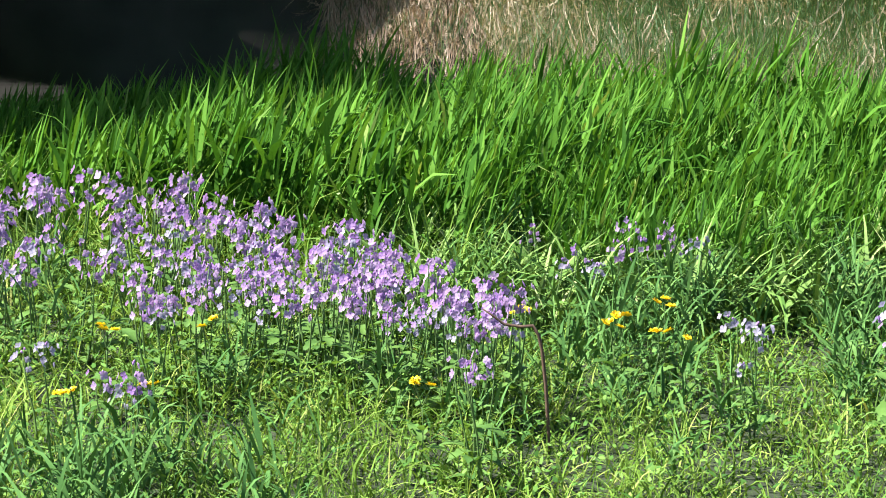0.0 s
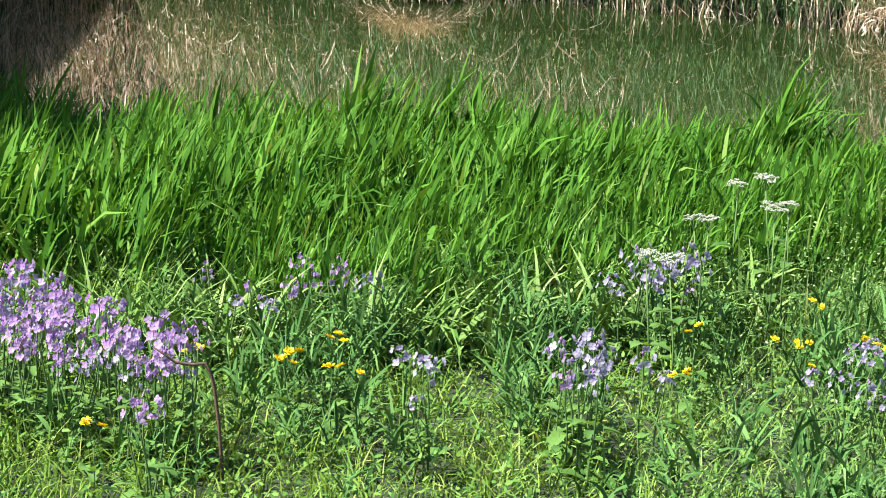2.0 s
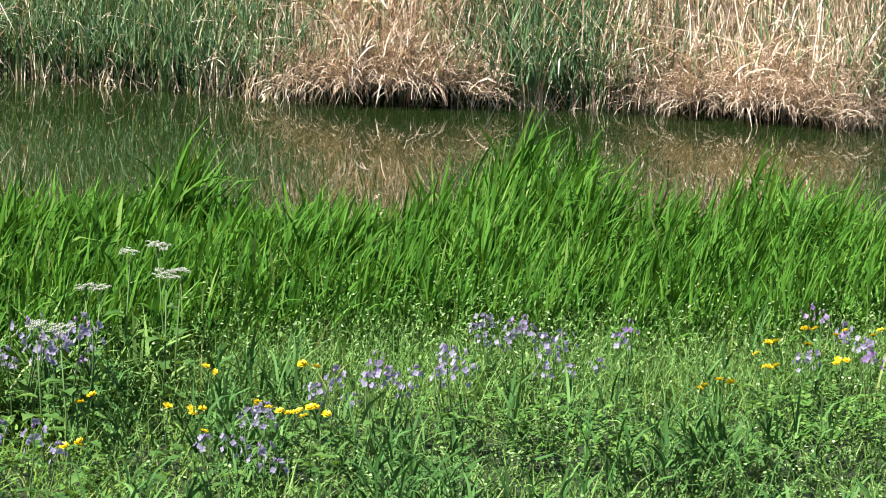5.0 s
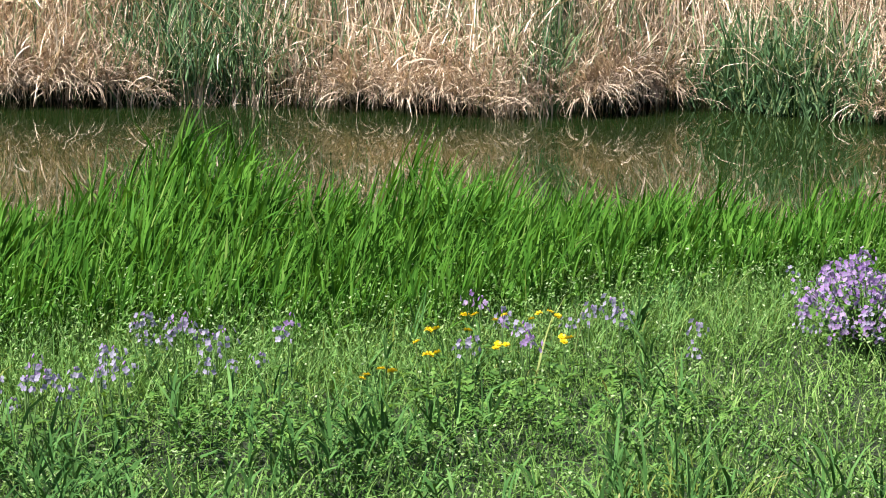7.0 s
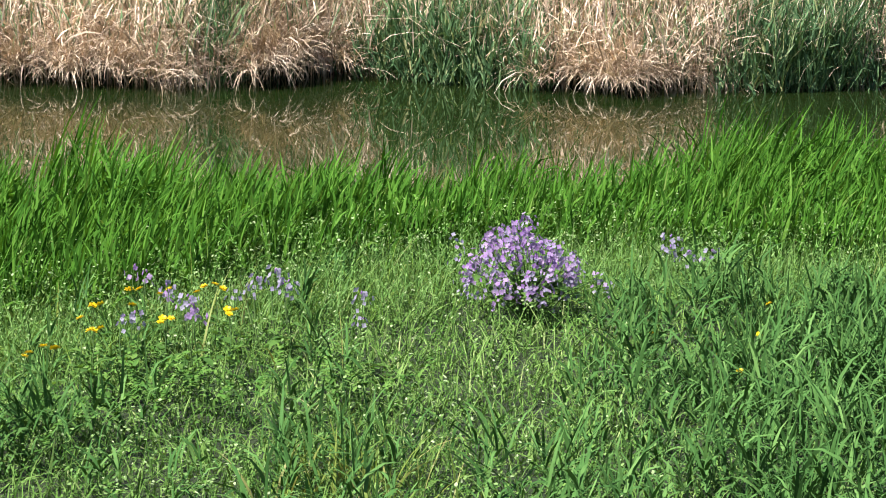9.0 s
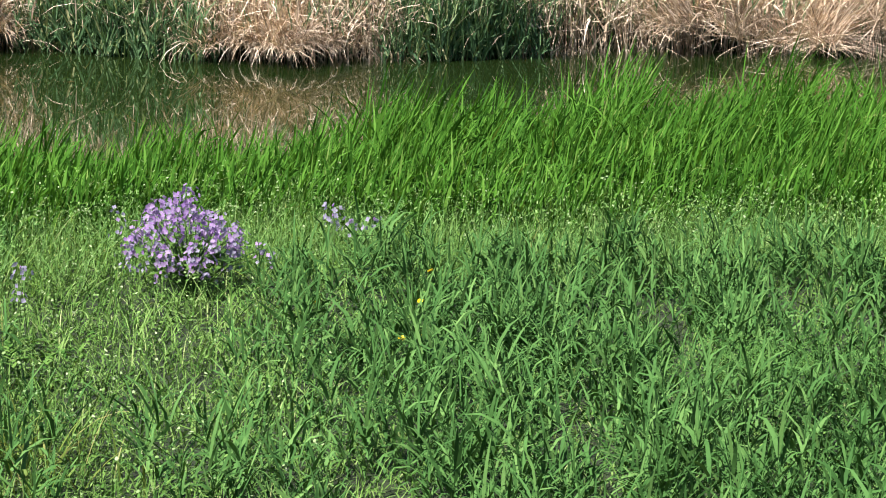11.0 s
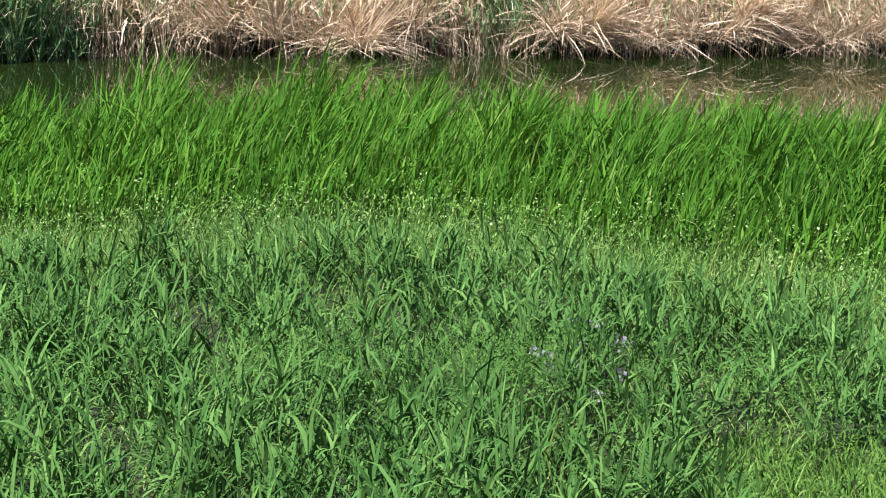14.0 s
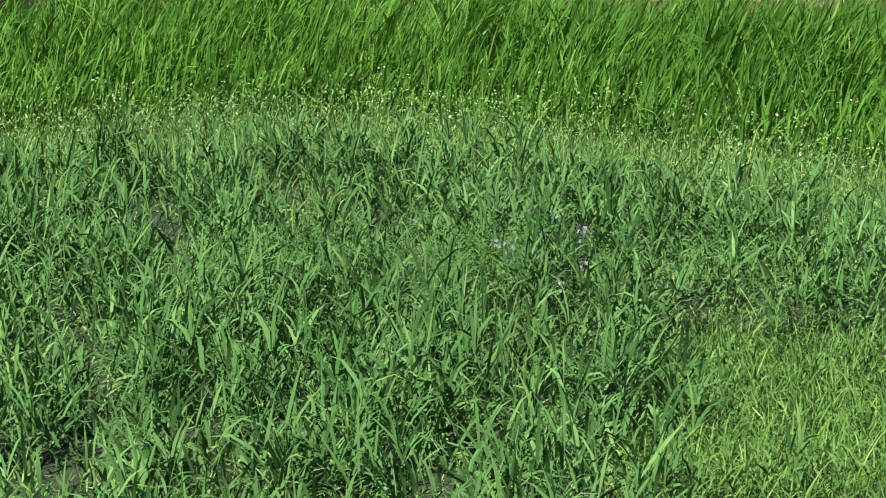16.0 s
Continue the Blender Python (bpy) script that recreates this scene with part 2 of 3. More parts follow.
def scatter(n, az0, az1, near, far, keep=None):
    """Places spread evenly between two distances, each a function of the bearing; keep: a chance by place."""
    az = rng.uniform(az0, az1, n)
    a, b = near(az), far(az)
    d = np.sqrt(rng.uniform(0, 1, n) * (b * b - a * a) + a * a)
    w = (b * b - a * a)
    ok = rng.uniform(0, w.max(), n) < w
    x, y = place(az, d)
    if keep is not None:
        ok &= rng.uniform(0, 1, n) < keep(x, y, az, d)
    return x[ok], y[ok], az[ok], d[ok]


def rnd(n, a, b):
    return rng.uniform(a, b, n)


AZ0, AZ1 = -12.0, 66.0


def bump_at(az, d, spots):
    """How near places are to some spots (bearing, distance, reach in metres): 1 at a spot, 0 away."""
    out = np.zeros_like(az)
    x, y = place(az, d)
    for a, r, reach in spots:
        sx, sy = place(a, r)
        out = np.maximum(out, np.exp(-((x - sx) ** 2 + (y - sy) ** 2) / reach ** 2))
    return out


def leafy_shoots(name, x, y, foot, high, sway, slant, wide, leaves, material, label, droop=0.4, spread=0.55, splay=0.0):
    """Upright shoots, each a thin stem with leaves set at all heights; sway: the way each shoot slants; slant: how much."""
    n = len(x)
    j = np.tile(np.arange(leaves), n)
    top = j == leaves - 1
    rep = lambda v: np.repeat(v, leaves)
    h, way, sl = rep(high), rep(sway), rep(slant)
    at = np.where(top, rnd(n * leaves, 0.5, 0.66), rnd(n * leaves, 0.02, 0.64)) * h
    lx = rep(x) + np.sin(way) * np.sin(sl) * at
    ly = rep(y) + np.cos(way) * np.sin(sl) * at
    lz = rep(foot) + np.cos(sl) * at
    m = n * leaves
    out = rep(rnd(n, 0, 6.28)) + np.pi * (j % 2) + rng.normal(0, 0.6, m)
    own = np.where(top, rng.uniform(0, 1, m) < 0.8 - splay, rng.uniform(0, 1, m) < spread)
    heading = np.where(own, way + rng.normal(0, 0.7, m), out)
    lean = np.where(top, sl + np.abs(rng.normal(0.0, 0.07, m)), 0.6 * sl + rnd(m, 0.08, 0.45 + splay))
    hang = rng.uniform(0, 1, m) < np.where(top, (0.3 + 1.5 * splay) * droop, droop)
    bend = np.where(hang, rnd(m, 0.9, 2.2), rnd(m, 0.05, 0.6))
    length = np.where(top, (h - at) * rnd(m, 0.95, 1.12), np.minimum(rnd(m, 0.3, 0.52) * h, 1.05 * (h - at) + 0.05))
    return tagged(blades(name, lx, ly, lz, length, rep(wide) * rnd(m, 0.7, 1.25), heading, lean, bend, material, 3, 0.35, 0.75, 0.45, rnd(m, -1.3, 1.3)), label, "grass", kind="stuff")


# tall bright grass along the water's edge, with taller clumps and thin places
FERNS = [(48.3, 8.15, 0.13), (49.2, 8.4, 0.12), (53.3, 8.35, 0.16), (52.6, 8.15, 0.12), (54.1, 8.4, 0.1), (59, 8.1, 0.16)]
TALL_CLUMPS = [(-3.4, 11.3, 0.35), (5.9, 11.5, 0.3), (21.4, 12.0, 0.4), (21.7, 11.7, 0.45), (14.0, 11.5, 0.3), (26, 11.7, 0.35), (40.4, 12.8, 0.5), (45.0, 13.3, 0.5), (48.6, 13.6, 0.5)]
THIN = [(6.1, 11.0, 0.25), (-0.9, 12.0, 0.3), (1.4, 11.9, 0.3), (17.2, 11.9, 0.45), (11.7, 11.9, 0.3), (23.6, 11.9, 0.35), (38.0, 12.6, 0.5), (43.0, 13.6, 0.3)]


def tall_keep(x, y, az, d):
    return np.clip(0.55 + 0.6 * hills(x, y, 0.5, 11) - 0.85 * bump_at(az, d, THIN), 0.02, 1)


x, y, az, d = scatter(24500, AZ0, AZ1, lambda a: meadow_edge(a) - 0.05, lambda a: near_water(a) + 0.1, tall_keep)
n = len(x)
tall = rnd(n, 0.72, 0.88) * (0.72 + 0.28 * bump_at(az, d, TALL_CLUMPS) - 0.1 * bump_at(az, d, THIN)) * np.where(bump_at(az, d, [(21.5, 11.9, 0.5)]) > 0.4, 1.18, 1)
tall *= (0.85 + 0.3 * hills(x, y, 0.6, 5)) * np.interp(az, [-12, -9, -6, -4, 2, 8, 11, 19, 24, 34, 42, 46, 50], [0.7, 0.76, 0.92, 1.04, 1.1, 1.06, 0.94, 0.94, 1.0, 0.97, 0.99, 1.07, 1.17])
tall *= 1 - np.interp(d - meadow_edge(az), [-0.05, 0.3, 1.0], [0.5, 0.3, 0.0]) * np.interp(az, [-3, 4], [0.2, 1])  # lower towards the meadow
# each small clump slants its own way, most of them along the bank
sway = 1.5 + np.radians(az) + 1.2 * (hills(x, y, 0.35, 13) - 0.5) + rng.normal(0, 0.4, n)
slant = np.abs(rng.normal(0.0, 0.09, n)) + np.interp(az, [0, 20, 40], [0.05, 0.1, 0.2])
leafy_shoots("tall_grass", x, y, ground_z(x, y), tall, sway, slant, rnd(n, 0.009, 0.0155) * np.interp(az, [0, 14, 24, 40], [1.5, 1.4, 1.1, 0.88]), 7, M_TALL,
             "tall bright green waterside grass with long arching blades", 0.42, 0.65)
x, y, az, d = scatter(5200, 2, AZ1, lambda a: meadow_edge(a) - 0.35, lambda a: meadow_edge(a) + 0.5)
n = len(x)
leafy_shoots("low_waterside_grass", x, y, ground_z(x, y), rnd(n, 0.24, 0.4) + 0.2 * np.clip(d - meadow_edge(az) + 0.1, 0, 0.6), 1.5 + np.radians(az) + rng.normal(0, 0.6, n), np.abs(rng.normal(0.1, 0.1, n)), rnd(n, 0.008, 0.014), 5, M_TALL,
             "lower green blades at the foot of the waterside grass", 0.5, 0.6)

# the meadow: a mat of fine grass, tufts of broader blades, small herbs
near_limit = lambda a: 5.2 + 0 * a


def hollow(x, y, az):
    """Thin places where one looks down between the blades, most of them at the far end."""
    return 1 - np.interp(az, [-12, 34, 42], [0.12, 0.15, 0.5]) * np.clip((0.46 - hills(x, y, 0.3, 77)) / 0.16, 0, 1)


def tuft_map(x, y, az, d):
    """Where the broad darker grass grows: little in the mown-looking stretch, most at the far end."""
    right = np.clip((az - 37) / 6, 0, 1) * np.clip((meadow_edge(az) - 0.95 - d) / 0.7, 0, 1) * np.clip((66 - az) / 4, 0, 1) * (1 - np.clip((az - 56.5) / 2, 0, 1) * np.clip((8.0 - d) / 0.4, 0, 1))
    left = np.clip((13 - az) / 4, 0, 1) * np.clip((az + 2) / 3, 0, 1) * np.clip((d - 6.7) / 0.6, 0.05, 1)
    mid = bump_at(az, d, [(18.5, 7.0, 0.5), (16.8, 6.6, 0.5), (14, 8.2, 0.4), (34, 7.2, 0.5), (-8.5, 5.9, 0.5), (-4.5, 6.2, 0.3), (25, 7.7, 0.5)])
    return np.clip(0.95 * right + 0.4 * left + 0.4 * mid + 0.02, 0, 1) * np.clip(2.6 * hills(x, y, 0.5, 21) - 0.6, 0.04, 1) * np.clip(3.2 * hills(x, y, 0.28, 83) - 0.75, 0.12, 1) * (1 - 0.85 * bump_at(az, d, [(a, r - 0.1, s * 1.8) for a, r, s in FERNS] + [(55.2, 8.15, 0.3)]))


x, y, az, d = scatter(190000, AZ0, AZ1, near_limit, lambda a: meadow_edge(a) + 0.4, lambda x, y, az, d: (1 - 0.92 * tuft_map(x, y, az, d)) * hollow(x, y, az) * (1 - 0.5 * np.clip((az - 40) / 5, 0, 1) * np.clip((meadow_edge(az) - 0.6 - d) / 0.6, 0, 1) * np.clip(2.2 - 3.2 * hills(x, y, 0.8, 63), 0, 1)))
n = len(x)
grow = (0.6 + 0.8 * hills(x, y, 0.6, 31)) * np.interp(az, [-12, 2, 5], [1.45, 1.35, 1.0]) * np.interp(d - meadow_edge(az), [-0.9, -0.1], [1.0, 2.1])
warm = (az + rng.normal(0, 2.5, n) < 12) | ((meadow_edge(az) - d < 0.9 + rng.normal(0, 0.3, n)) & (rng.uniform(0, 1, n) < np.interp(az, [38, 43], [0.7, 0.25])))
for name, of, mat, label in (("meadow_grass", warm, M_MAT, "fine light yellow-green meadow grass in a tangled mat"), ("cool_meadow_grass", ~warm, M_COOL, "fine cool green meadow grass in a tangled mat")):
    m = int(of.sum())
    tagged(blades(name, x[of], y[of], ground_z(x[of], y[of]), rnd(m, 0.05, 0.15) * grow[of], rnd(m, 0.003, 0.0065), rnd(m, 0, 6.28), np.abs(rng.normal(0.55, 0.45, m)),
                  rnd(m, 0.2, 2.2), mat, 3, 0.6), label, "grass", kind="stuff")

x, y, az, d = scatter(19000, AZ0, AZ1, near_limit, lambda a: meadow_edge(a) + 0.1, lambda x, y, az, d: tuft_map(x, y, az, d) * (0.15 + 0.85 * hollow(x, y, az)))
per = 5
n = len(x) * per
tx, ty = np.repeat(x, per) + rng.normal(0, 0.04, n), np.repeat(y, per) + rng.normal(0, 0.04, n)
leafy_shoots("broad_grass", tx, ty, ground_z(tx, ty), np.repeat(rnd(len(x), 0.17, 0.36), per) * rnd(n, 0.8, 1.15), rnd(n, 0, 6.28), np.abs(rng.normal(0.0, 0.2, n)), rnd(n, 0.007, 0.012), 6, M_BROAD,
             "tufts of broad dark green grass blades in the meadow", 0.75, 0.25, 0.25)

# a stretch of short light grass at the near corner of the far end
x, y, az, d = scatter(12000, 55, 65, lambda a: 6.2 + 0 * a, lambda a: 8.2 + 0 * a, lambda x, y, az, d: np.clip((az - 56) / 2, 0, 1) * np.clip((8.1 - d) / 0.4, 0, 1))
n = len(x)
tagged(blades("short_grass", x, y, ground_z(x, y), rnd(n, 0.05, 0.14), rnd(n, 0.003, 0.006), rnd(n, 0, 6.28), np.abs(rng.normal(0.5, 0.4, n)), rnd(n, 0.2, 2.0), M_HERB, 3, 0.6), "short light green grass in a dense mat", "grass", kind="stuff")

x, y, az, d = scatter(95000, AZ0, AZ1, near_limit, lambda a: meadow_edge(a) + 0.1, lambda x, y, az, d: np.clip(0.3 + 0.9 * hills(x, y, 0.8, 41), 0, 1) * (1 - 0.85 * tuft_map(x, y, az, d)) * hollow(x, y, az))
n = len(x)
tagged(blades("meadow_herbs", x, y, ground_z(x, y) + rnd(n, 0.03, 0.15), rnd(n, 0.012, 0.03) * np.interp(az, [11, 16], [1.0, 0.6]), rnd(n, 0.006, 0.013) * np.interp(az, [11, 16], [1.0, 0.6]), rnd(n, 0, 6.28), rnd(n, 0.6, 1.5),
              rnd(n, 0.0, 0.7), M_HERB, 2, 0.3, 0.55, 0.5), "small rounded herb leaves among the meadow grass", "herbs", kind="stuff")

# small-leaved weeds along the foot of the tall grass
x, y, az, d = scatter(54000, 11, AZ1, lambda a: meadow_edge(a) - 1.2, lambda a: meadow_edge(a) + 0.3, lambda x, y, az, d: np.clip(0.35 + hills(x, y, 0.7, 51), 0, 1) * np.clip((d - meadow_edge(az) + 1.3) / 0.6, 0, 1) * np.clip((az - 11) / 5, 0, 1))
n = len(x)
tagged(blades("edge_weeds", x, y, ground_z(x, y) + rnd(n, 0.04, 0.27), rnd(n, 0.009, 0.022), rnd(n, 0.0032, 0.007), rnd(n, 0, 6.28), rnd(n, 0.0, 1.5), rnd(n, 0, 0.8), M_WEED, 2, 0.4, 0.55, 0.5),
       "light green small-leaved weeds at the foot of the tall grass", "weeds", kind="stuff")

x, y, az, d = scatter(42000, 11, AZ1, lambda a: meadow_edge(a) - 1.3, lambda a: meadow_edge(a) + 0.3, lambda x, y, az, d: np.clip((d - meadow_edge(az) + 1.4) / 0.8, 0, 1) * np.clip((az - 11) / 5, 0, 1))
n = len(x)
tagged(blades("weed_stalks", x, y, ground_z(x, y), rnd(n, 0.1, 0.28), rnd(n, 0.0022, 0.0045), rnd(n, 0, 6.28), np.abs(rng.normal(0.25, 0.25, n)), rnd(n, 0.0, 1.6), M_WEED, 2, 0.6),
       "fine light green weed stalks at the foot of the tall grass", "weeds", kind="stuff")

# light arching grass where the meadow meets the tall grass at the near end
x, y, az, d = scatter(3800, -2, 14, lambda a: meadow_edge(a) - 0.7, lambda a: meadow_edge(a) + 0.35)
n = len(x)
tagged(blades("edge_grass", x, y, ground_z(x, y), rnd(n, 0.16, 0.42), rnd(n, 0.01, 0.02), rnd(n, 0, 6.28), np.abs(rng.normal(0.15, 0.15, n)), rnd(n, 0.6, 2.8), M_COOL, 4, 0.5),
       "light green arching grass beside the tall waterside grass", "grass", kind="stuff")

# yellowing and dried blades, in small bunches
x, y = [], []
for a, far, reach, count in [(29.3, 9.75, 0.1, 40), (25.2, 9.45, 0.25, 40), (27.5, 9.35, 0.3, 50), (17.0, 8.9, 0.2, 25), (58.7, 10.4, 0.1, 22), (61, 10.1, 0.1, 15), (32.6, 7.2, 0.14, 110), (54.7, 7.2, 0.06, 16), (14.5, 8.6, 0.15, 20), (45, 11.0, 0.3, 30)]:
    sx, sy = place(a, far)
    x.append(sx + rng.normal(0, reach, count))
    y.append(sy + rng.normal(0, reach, count))
x, y = np.concatenate(x), np.concatenate(y)
n = len(x)
tagged(blades("yellow_grass", x, y, ground_z(x, y), rnd(n, 0.12, 0.32), rnd(n, 0.004, 0.01), rnd(n, 0, 6.28), np.abs(rng.normal(0.2, 0.2, n)), rnd(n, 0.1, 1.8), M_YELLOWING, 5, 0.7),
       "bunches of yellowing and dried grass blades", "grass", kind="stuff")

# the same meadow nearer by, thinner
x, y, az, d = scatter(13000, -180, 180, lambda a: 0.3 + 0 * a, lambda a: 5.3 + 0 * a)
n = len(x)
tagged(blades("near_grass", x, y, ground_z(x, y), rnd(n, 0.1, 0.24), rnd(n, 0.012, 0.022), rnd(n, 0, 6.28), np.abs(rng.normal(0.6, 0.35, n)), rnd(n, 0.4, 1.6), M_COOL, 2, 0.6),
       "short meadow grass round the standpoint", "grass", kind="stuff")

# ---- seed heads and tiny white flowers on thin stalks ----
def seed_keep(x, y, az, d):
    edge = np.exp(-((meadow_edge(az) - 0.2 - d) / 0.6) ** 2) * np.clip((az - 10) / 6, 0.15, 1) * np.interp(az, [42, 47], [1, 1.7])
    mid = np.clip((az - 12) / 5, 0, 1) * np.clip((40 - az) / 5, 0, 1) * 0.55
    return np.clip((edge + mid) * (0.3 + hills(x, y, 0.9, 51)), 0, 1)


x, y, az, d = scatter(30000, AZ0, AZ1, near_limit, lambda a: meadow_edge(a) + 0.3, seed_keep)
n = len(x)
z = ground_z(x, y)
high, way, lean = rnd(n, 0.12, 0.3) * np.interp(d - meadow_edge(az), [-1.0, -0.2], [0.65, 1.15]), rnd(n, 0, 6.28), np.abs(rng.normal(0.2, 0.2, n))
tagged(blades("seed_stalks", x, y, z, high, rnd(n, 0.0015, 0.0028), way, lean, rnd(n, 0, 0.3), M_STALK, 3), "thin pale green flower stalks in the meadow", "stalks", kind="stuff")
per = 3
hx = np.repeat(x + np.sin(way) * high * np.sin(lean), per) + rng.normal(0, 0.009, n * per)
hy = np.repeat(y + np.cos(way) * high * np.sin(lean), per) + rng.normal(0, 0.009, n * per)
hz = np.repeat(z + high * np.cos(lean), per) - np.abs(rng.normal(0, 0.03, n * per))
m = len(hx)
tagged(blades("seed_heads", hx, hy, hz, rnd(m, 0.007, 0.014), rnd(m, 0.006, 0.012), rnd(m, 0, 6.28), rnd(m, 0.6, 1.8), rnd(m, 0, 0.4), M_PALE, 2, 0.5, 0.5, 0.5),
       "tiny whitish flower and seed heads over the meadow", "small flowers", kind="stuff")

# ---- the far bank: reeds, dry and green ----
MOUNDS = [(6.2, 0.9, 0.2), (18.7, 1.9, 0.6), (26.5, 1.8, 0.45), (31.0, 1.3, 0.5), (38.0, 1.5, 0.35), (47.4, 0.9, 0.42), (50.2, 1.0, 0.42), (55.2, 1.5, 0.45), (58.6, 1.5, 0.5), (62.0, 1.2, 0.4)]
GREENS = [(6.5, 4.0, 0.8), (13.3, 3.3, 1.0), (22.1, 1.6, 0.9), (29.7, 0.4, 0.9), (42.5, 1.6, 0.8), (53.5, 0.7, 1.0), (62.5, 1.0, 1.0)]


def green_share(az):
    return np.clip(sum(k * np.exp(-((az - a) / w) ** 4) for a, w, k in GREENS), 0, 1)


def mound(az):
    return np.clip(sum(np.exp(-((az - a) / w) ** 4) for a, w, _ in MOUNDS), 0, 1)


def stand(az, d):
    """Where reeds can stand: none under the added bridge, few at the front below the overhanging heaps."""
    return (az > -2.6) * (1 - 0.8 * mound(az) * (d < far_water(az) + 0.55))


def upright_reeds(name, count, material, share, tall, wide, reach, label, lean=0.13, bend=(0.0, 0.5), bent=0.25, start=0.35):
    x, y, az, d = scatter(count, AZ0 - 2, AZ1 + 2, lambda a: far_water(a) + start, lambda a: far_water(a) + reach, lambda x, y, az, d: share(az) * stand(az, d) * np.clip(0.3 + hills(x, y, 0.7, 61), 0, 1))
    n = len(x)
    droop = rng.uniform(0, 1, n) < bent
    return tagged(blades(name, x, y, np.maximum(ground_z(x, y), WATER - 0.1), rnd(n, *tall) * np.interp(az, [3, 6], [0.55, 1.0]), rnd(n, *wide), rnd(n, 0, 6.28), np.abs(rng.normal(0, lean, n)),
                         np.where(droop, rnd(n, 0.8, 2.4), rnd(n, *bend)), material, 4, 0.8), label, "reeds", kind="stuff")


upright_reeds("dry_reeds", 40000, M_DRY, lambda a: 1 - 0.87 * green_share(a), (0.5, 1.8), (0.0055, 0.013), 2.2, "dry straw-coloured reed stems standing along the far bank", 0.24, (0.0, 0.4), 0.16)
upright_reeds("green_reeds", 34000, M_REED, lambda a: 0.2 + 0.8 * green_share(a), (0.4, 1.5), (0.011, 0.024), 2.2, "fresh blue-green reed shoots on the far bank", 0.16, (0.0, 0.4), 0.2)
upright_reeds("reed_stubs", 4500, M_DRY, lambda a: 0.9 + 0 * a, (0.15, 0.45), (0.008, 0.018), 0.5, "short broken dry reed stubs in the water", 0.35, start=0.15)
for a, w, n in ((34.7, 1.75, 900), (42.3, 1.5, 420)):
    az = a + np.clip(rng.normal(0, 0.55, n), -1.2, 1.2) * w
    x, y = place(az, far_water(az) + rnd(n, -0.1, 0.7))
    tall = rnd(n, 0.45, 0.95) * np.clip(1.15 - ((az - a) / (1.6 * w)) ** 2, 0.35, 1) * (0.75 + 0.4 * hills(x, y, 0.5, 17))
    leafy_shoots("low_reed_clump", x, y, np.full(n, WATER - 0.05), tall, rnd(n, 0, 6.28), np.abs(rng.normal(0.0, 0.12, n)), rnd(n, 0.011, 0.02), 7, M_REED,
                 "low thick clump of blue-green reed leaves at the water", 0.35, 0.3)
upright_reeds("tall_reeds", 9000, M_DRY, lambda a: (a > 4) * (0.9 - 0.6 * green_share(a)), (1.9, 2.9), (0.01, 0.02), 4.5, "tall dry reed stems at the back of the far bank", 0.12)
# loose leaves caught at every height in the reeds
for name, mat, count, share, label in (("reed_leaves", M_DRY, 66000, lambda a: 1 - 0.85 * green_share(a), "tangle of dry curled reed leaves on the far bank"),
                                       ("reed_shoots", M_REED, 72000, lambda a: 0.26 + 0.74 * green_share(a), "young green reed leaves on the far bank")):
    x, y, az, d = scatter(count, AZ0 - 2, AZ1 + 2, lambda a: far_water(a) - 0.1, lambda a: far_water(a) + 1.4, lambda x, y, az, d: share(az) * (az > -2.6) * (1 - 0.35 * mound(az)) * np.clip(0.15 + 1.1 * hills(x, y, 0.5, 71), 0, 1))
    n = len(x)
    z = np.maximum(ground_z(x, y), WATER) + 0.2 + rnd(n, 0, 1.0) * (0.35 + 0.6 * np.clip(d - far_water(az), 0, 1))
    tagged(blades(name, x, y, z, rnd(n, 0.12, 0.48), rnd(n, 0.006, 0.015), rnd(n, 0, 6.28), rnd(n, 0.0, 1.7 if mat == M_DRY else 0.6), rnd(n, 0.05, 1.2 if mat == M_DRY else 1.0), mat, 3, 0.9), label, "reeds", kind="stuff")

# heaps of fallen reeds that hang over the water
for a, w, high in MOUNDS:
    n = int(3300 * w)
    az = a + np.clip(rng.normal(0, 0.55, n), -1.3, 1.3) * w
    back = rnd(n, 0.0, 1.3)
    x, y = place(az, far_water(az) + back + 0.5 * (hills(az, 0 * az, 1.6, 29) - 0.55))
    dome = np.clip(1 - ((az - a) / (1.4 * w)) ** 2, 0.1, 1) ** 0.7 * (0.75 + 0.5 * hills(x, y, 0.5, 91))
    z = WATER + (0.06 if a < 47 else 0.02 + 0.22 * hills(az, 0 * az, 1.3, 37)) + high * 1.2 * dome * np.clip(0.2 + 0.8 * back, 0, 1) ** 0.8 * rnd(n, 0.3, 1.05)
    side = 0.5 * np.clip((az - a) / w, -1, 1) + rng.normal(0, 0.5 if a < 47 else 0.9, n) + (0.0 if a < 47 else 1.2) * np.where(hills(x, y, 0.9, 19) > 0.5, 1, -1)
    toward = np.radians(az + 180) - np.arctan2(side, 0.9)  # hanging forward over the water, swept sideways in the far heaps
    ob = blades("reed_heap", x, y, z, rnd(n, 0.15, 0.5) * (1.0 if a < 47 else 1.35), rnd(n, 0.005, 0.0115), toward, rnd(n, *((0.7, 1.5) if a < 47 else (0.4, 1.8))), rnd(n, 0.2, 1.4) * (1.0 if a < 47 else 0.45), M_DRY, 3, 0.9)
    tagged(ob, "heap of fallen dry reeds drooping over the water", "reed heap", kind="stuff")


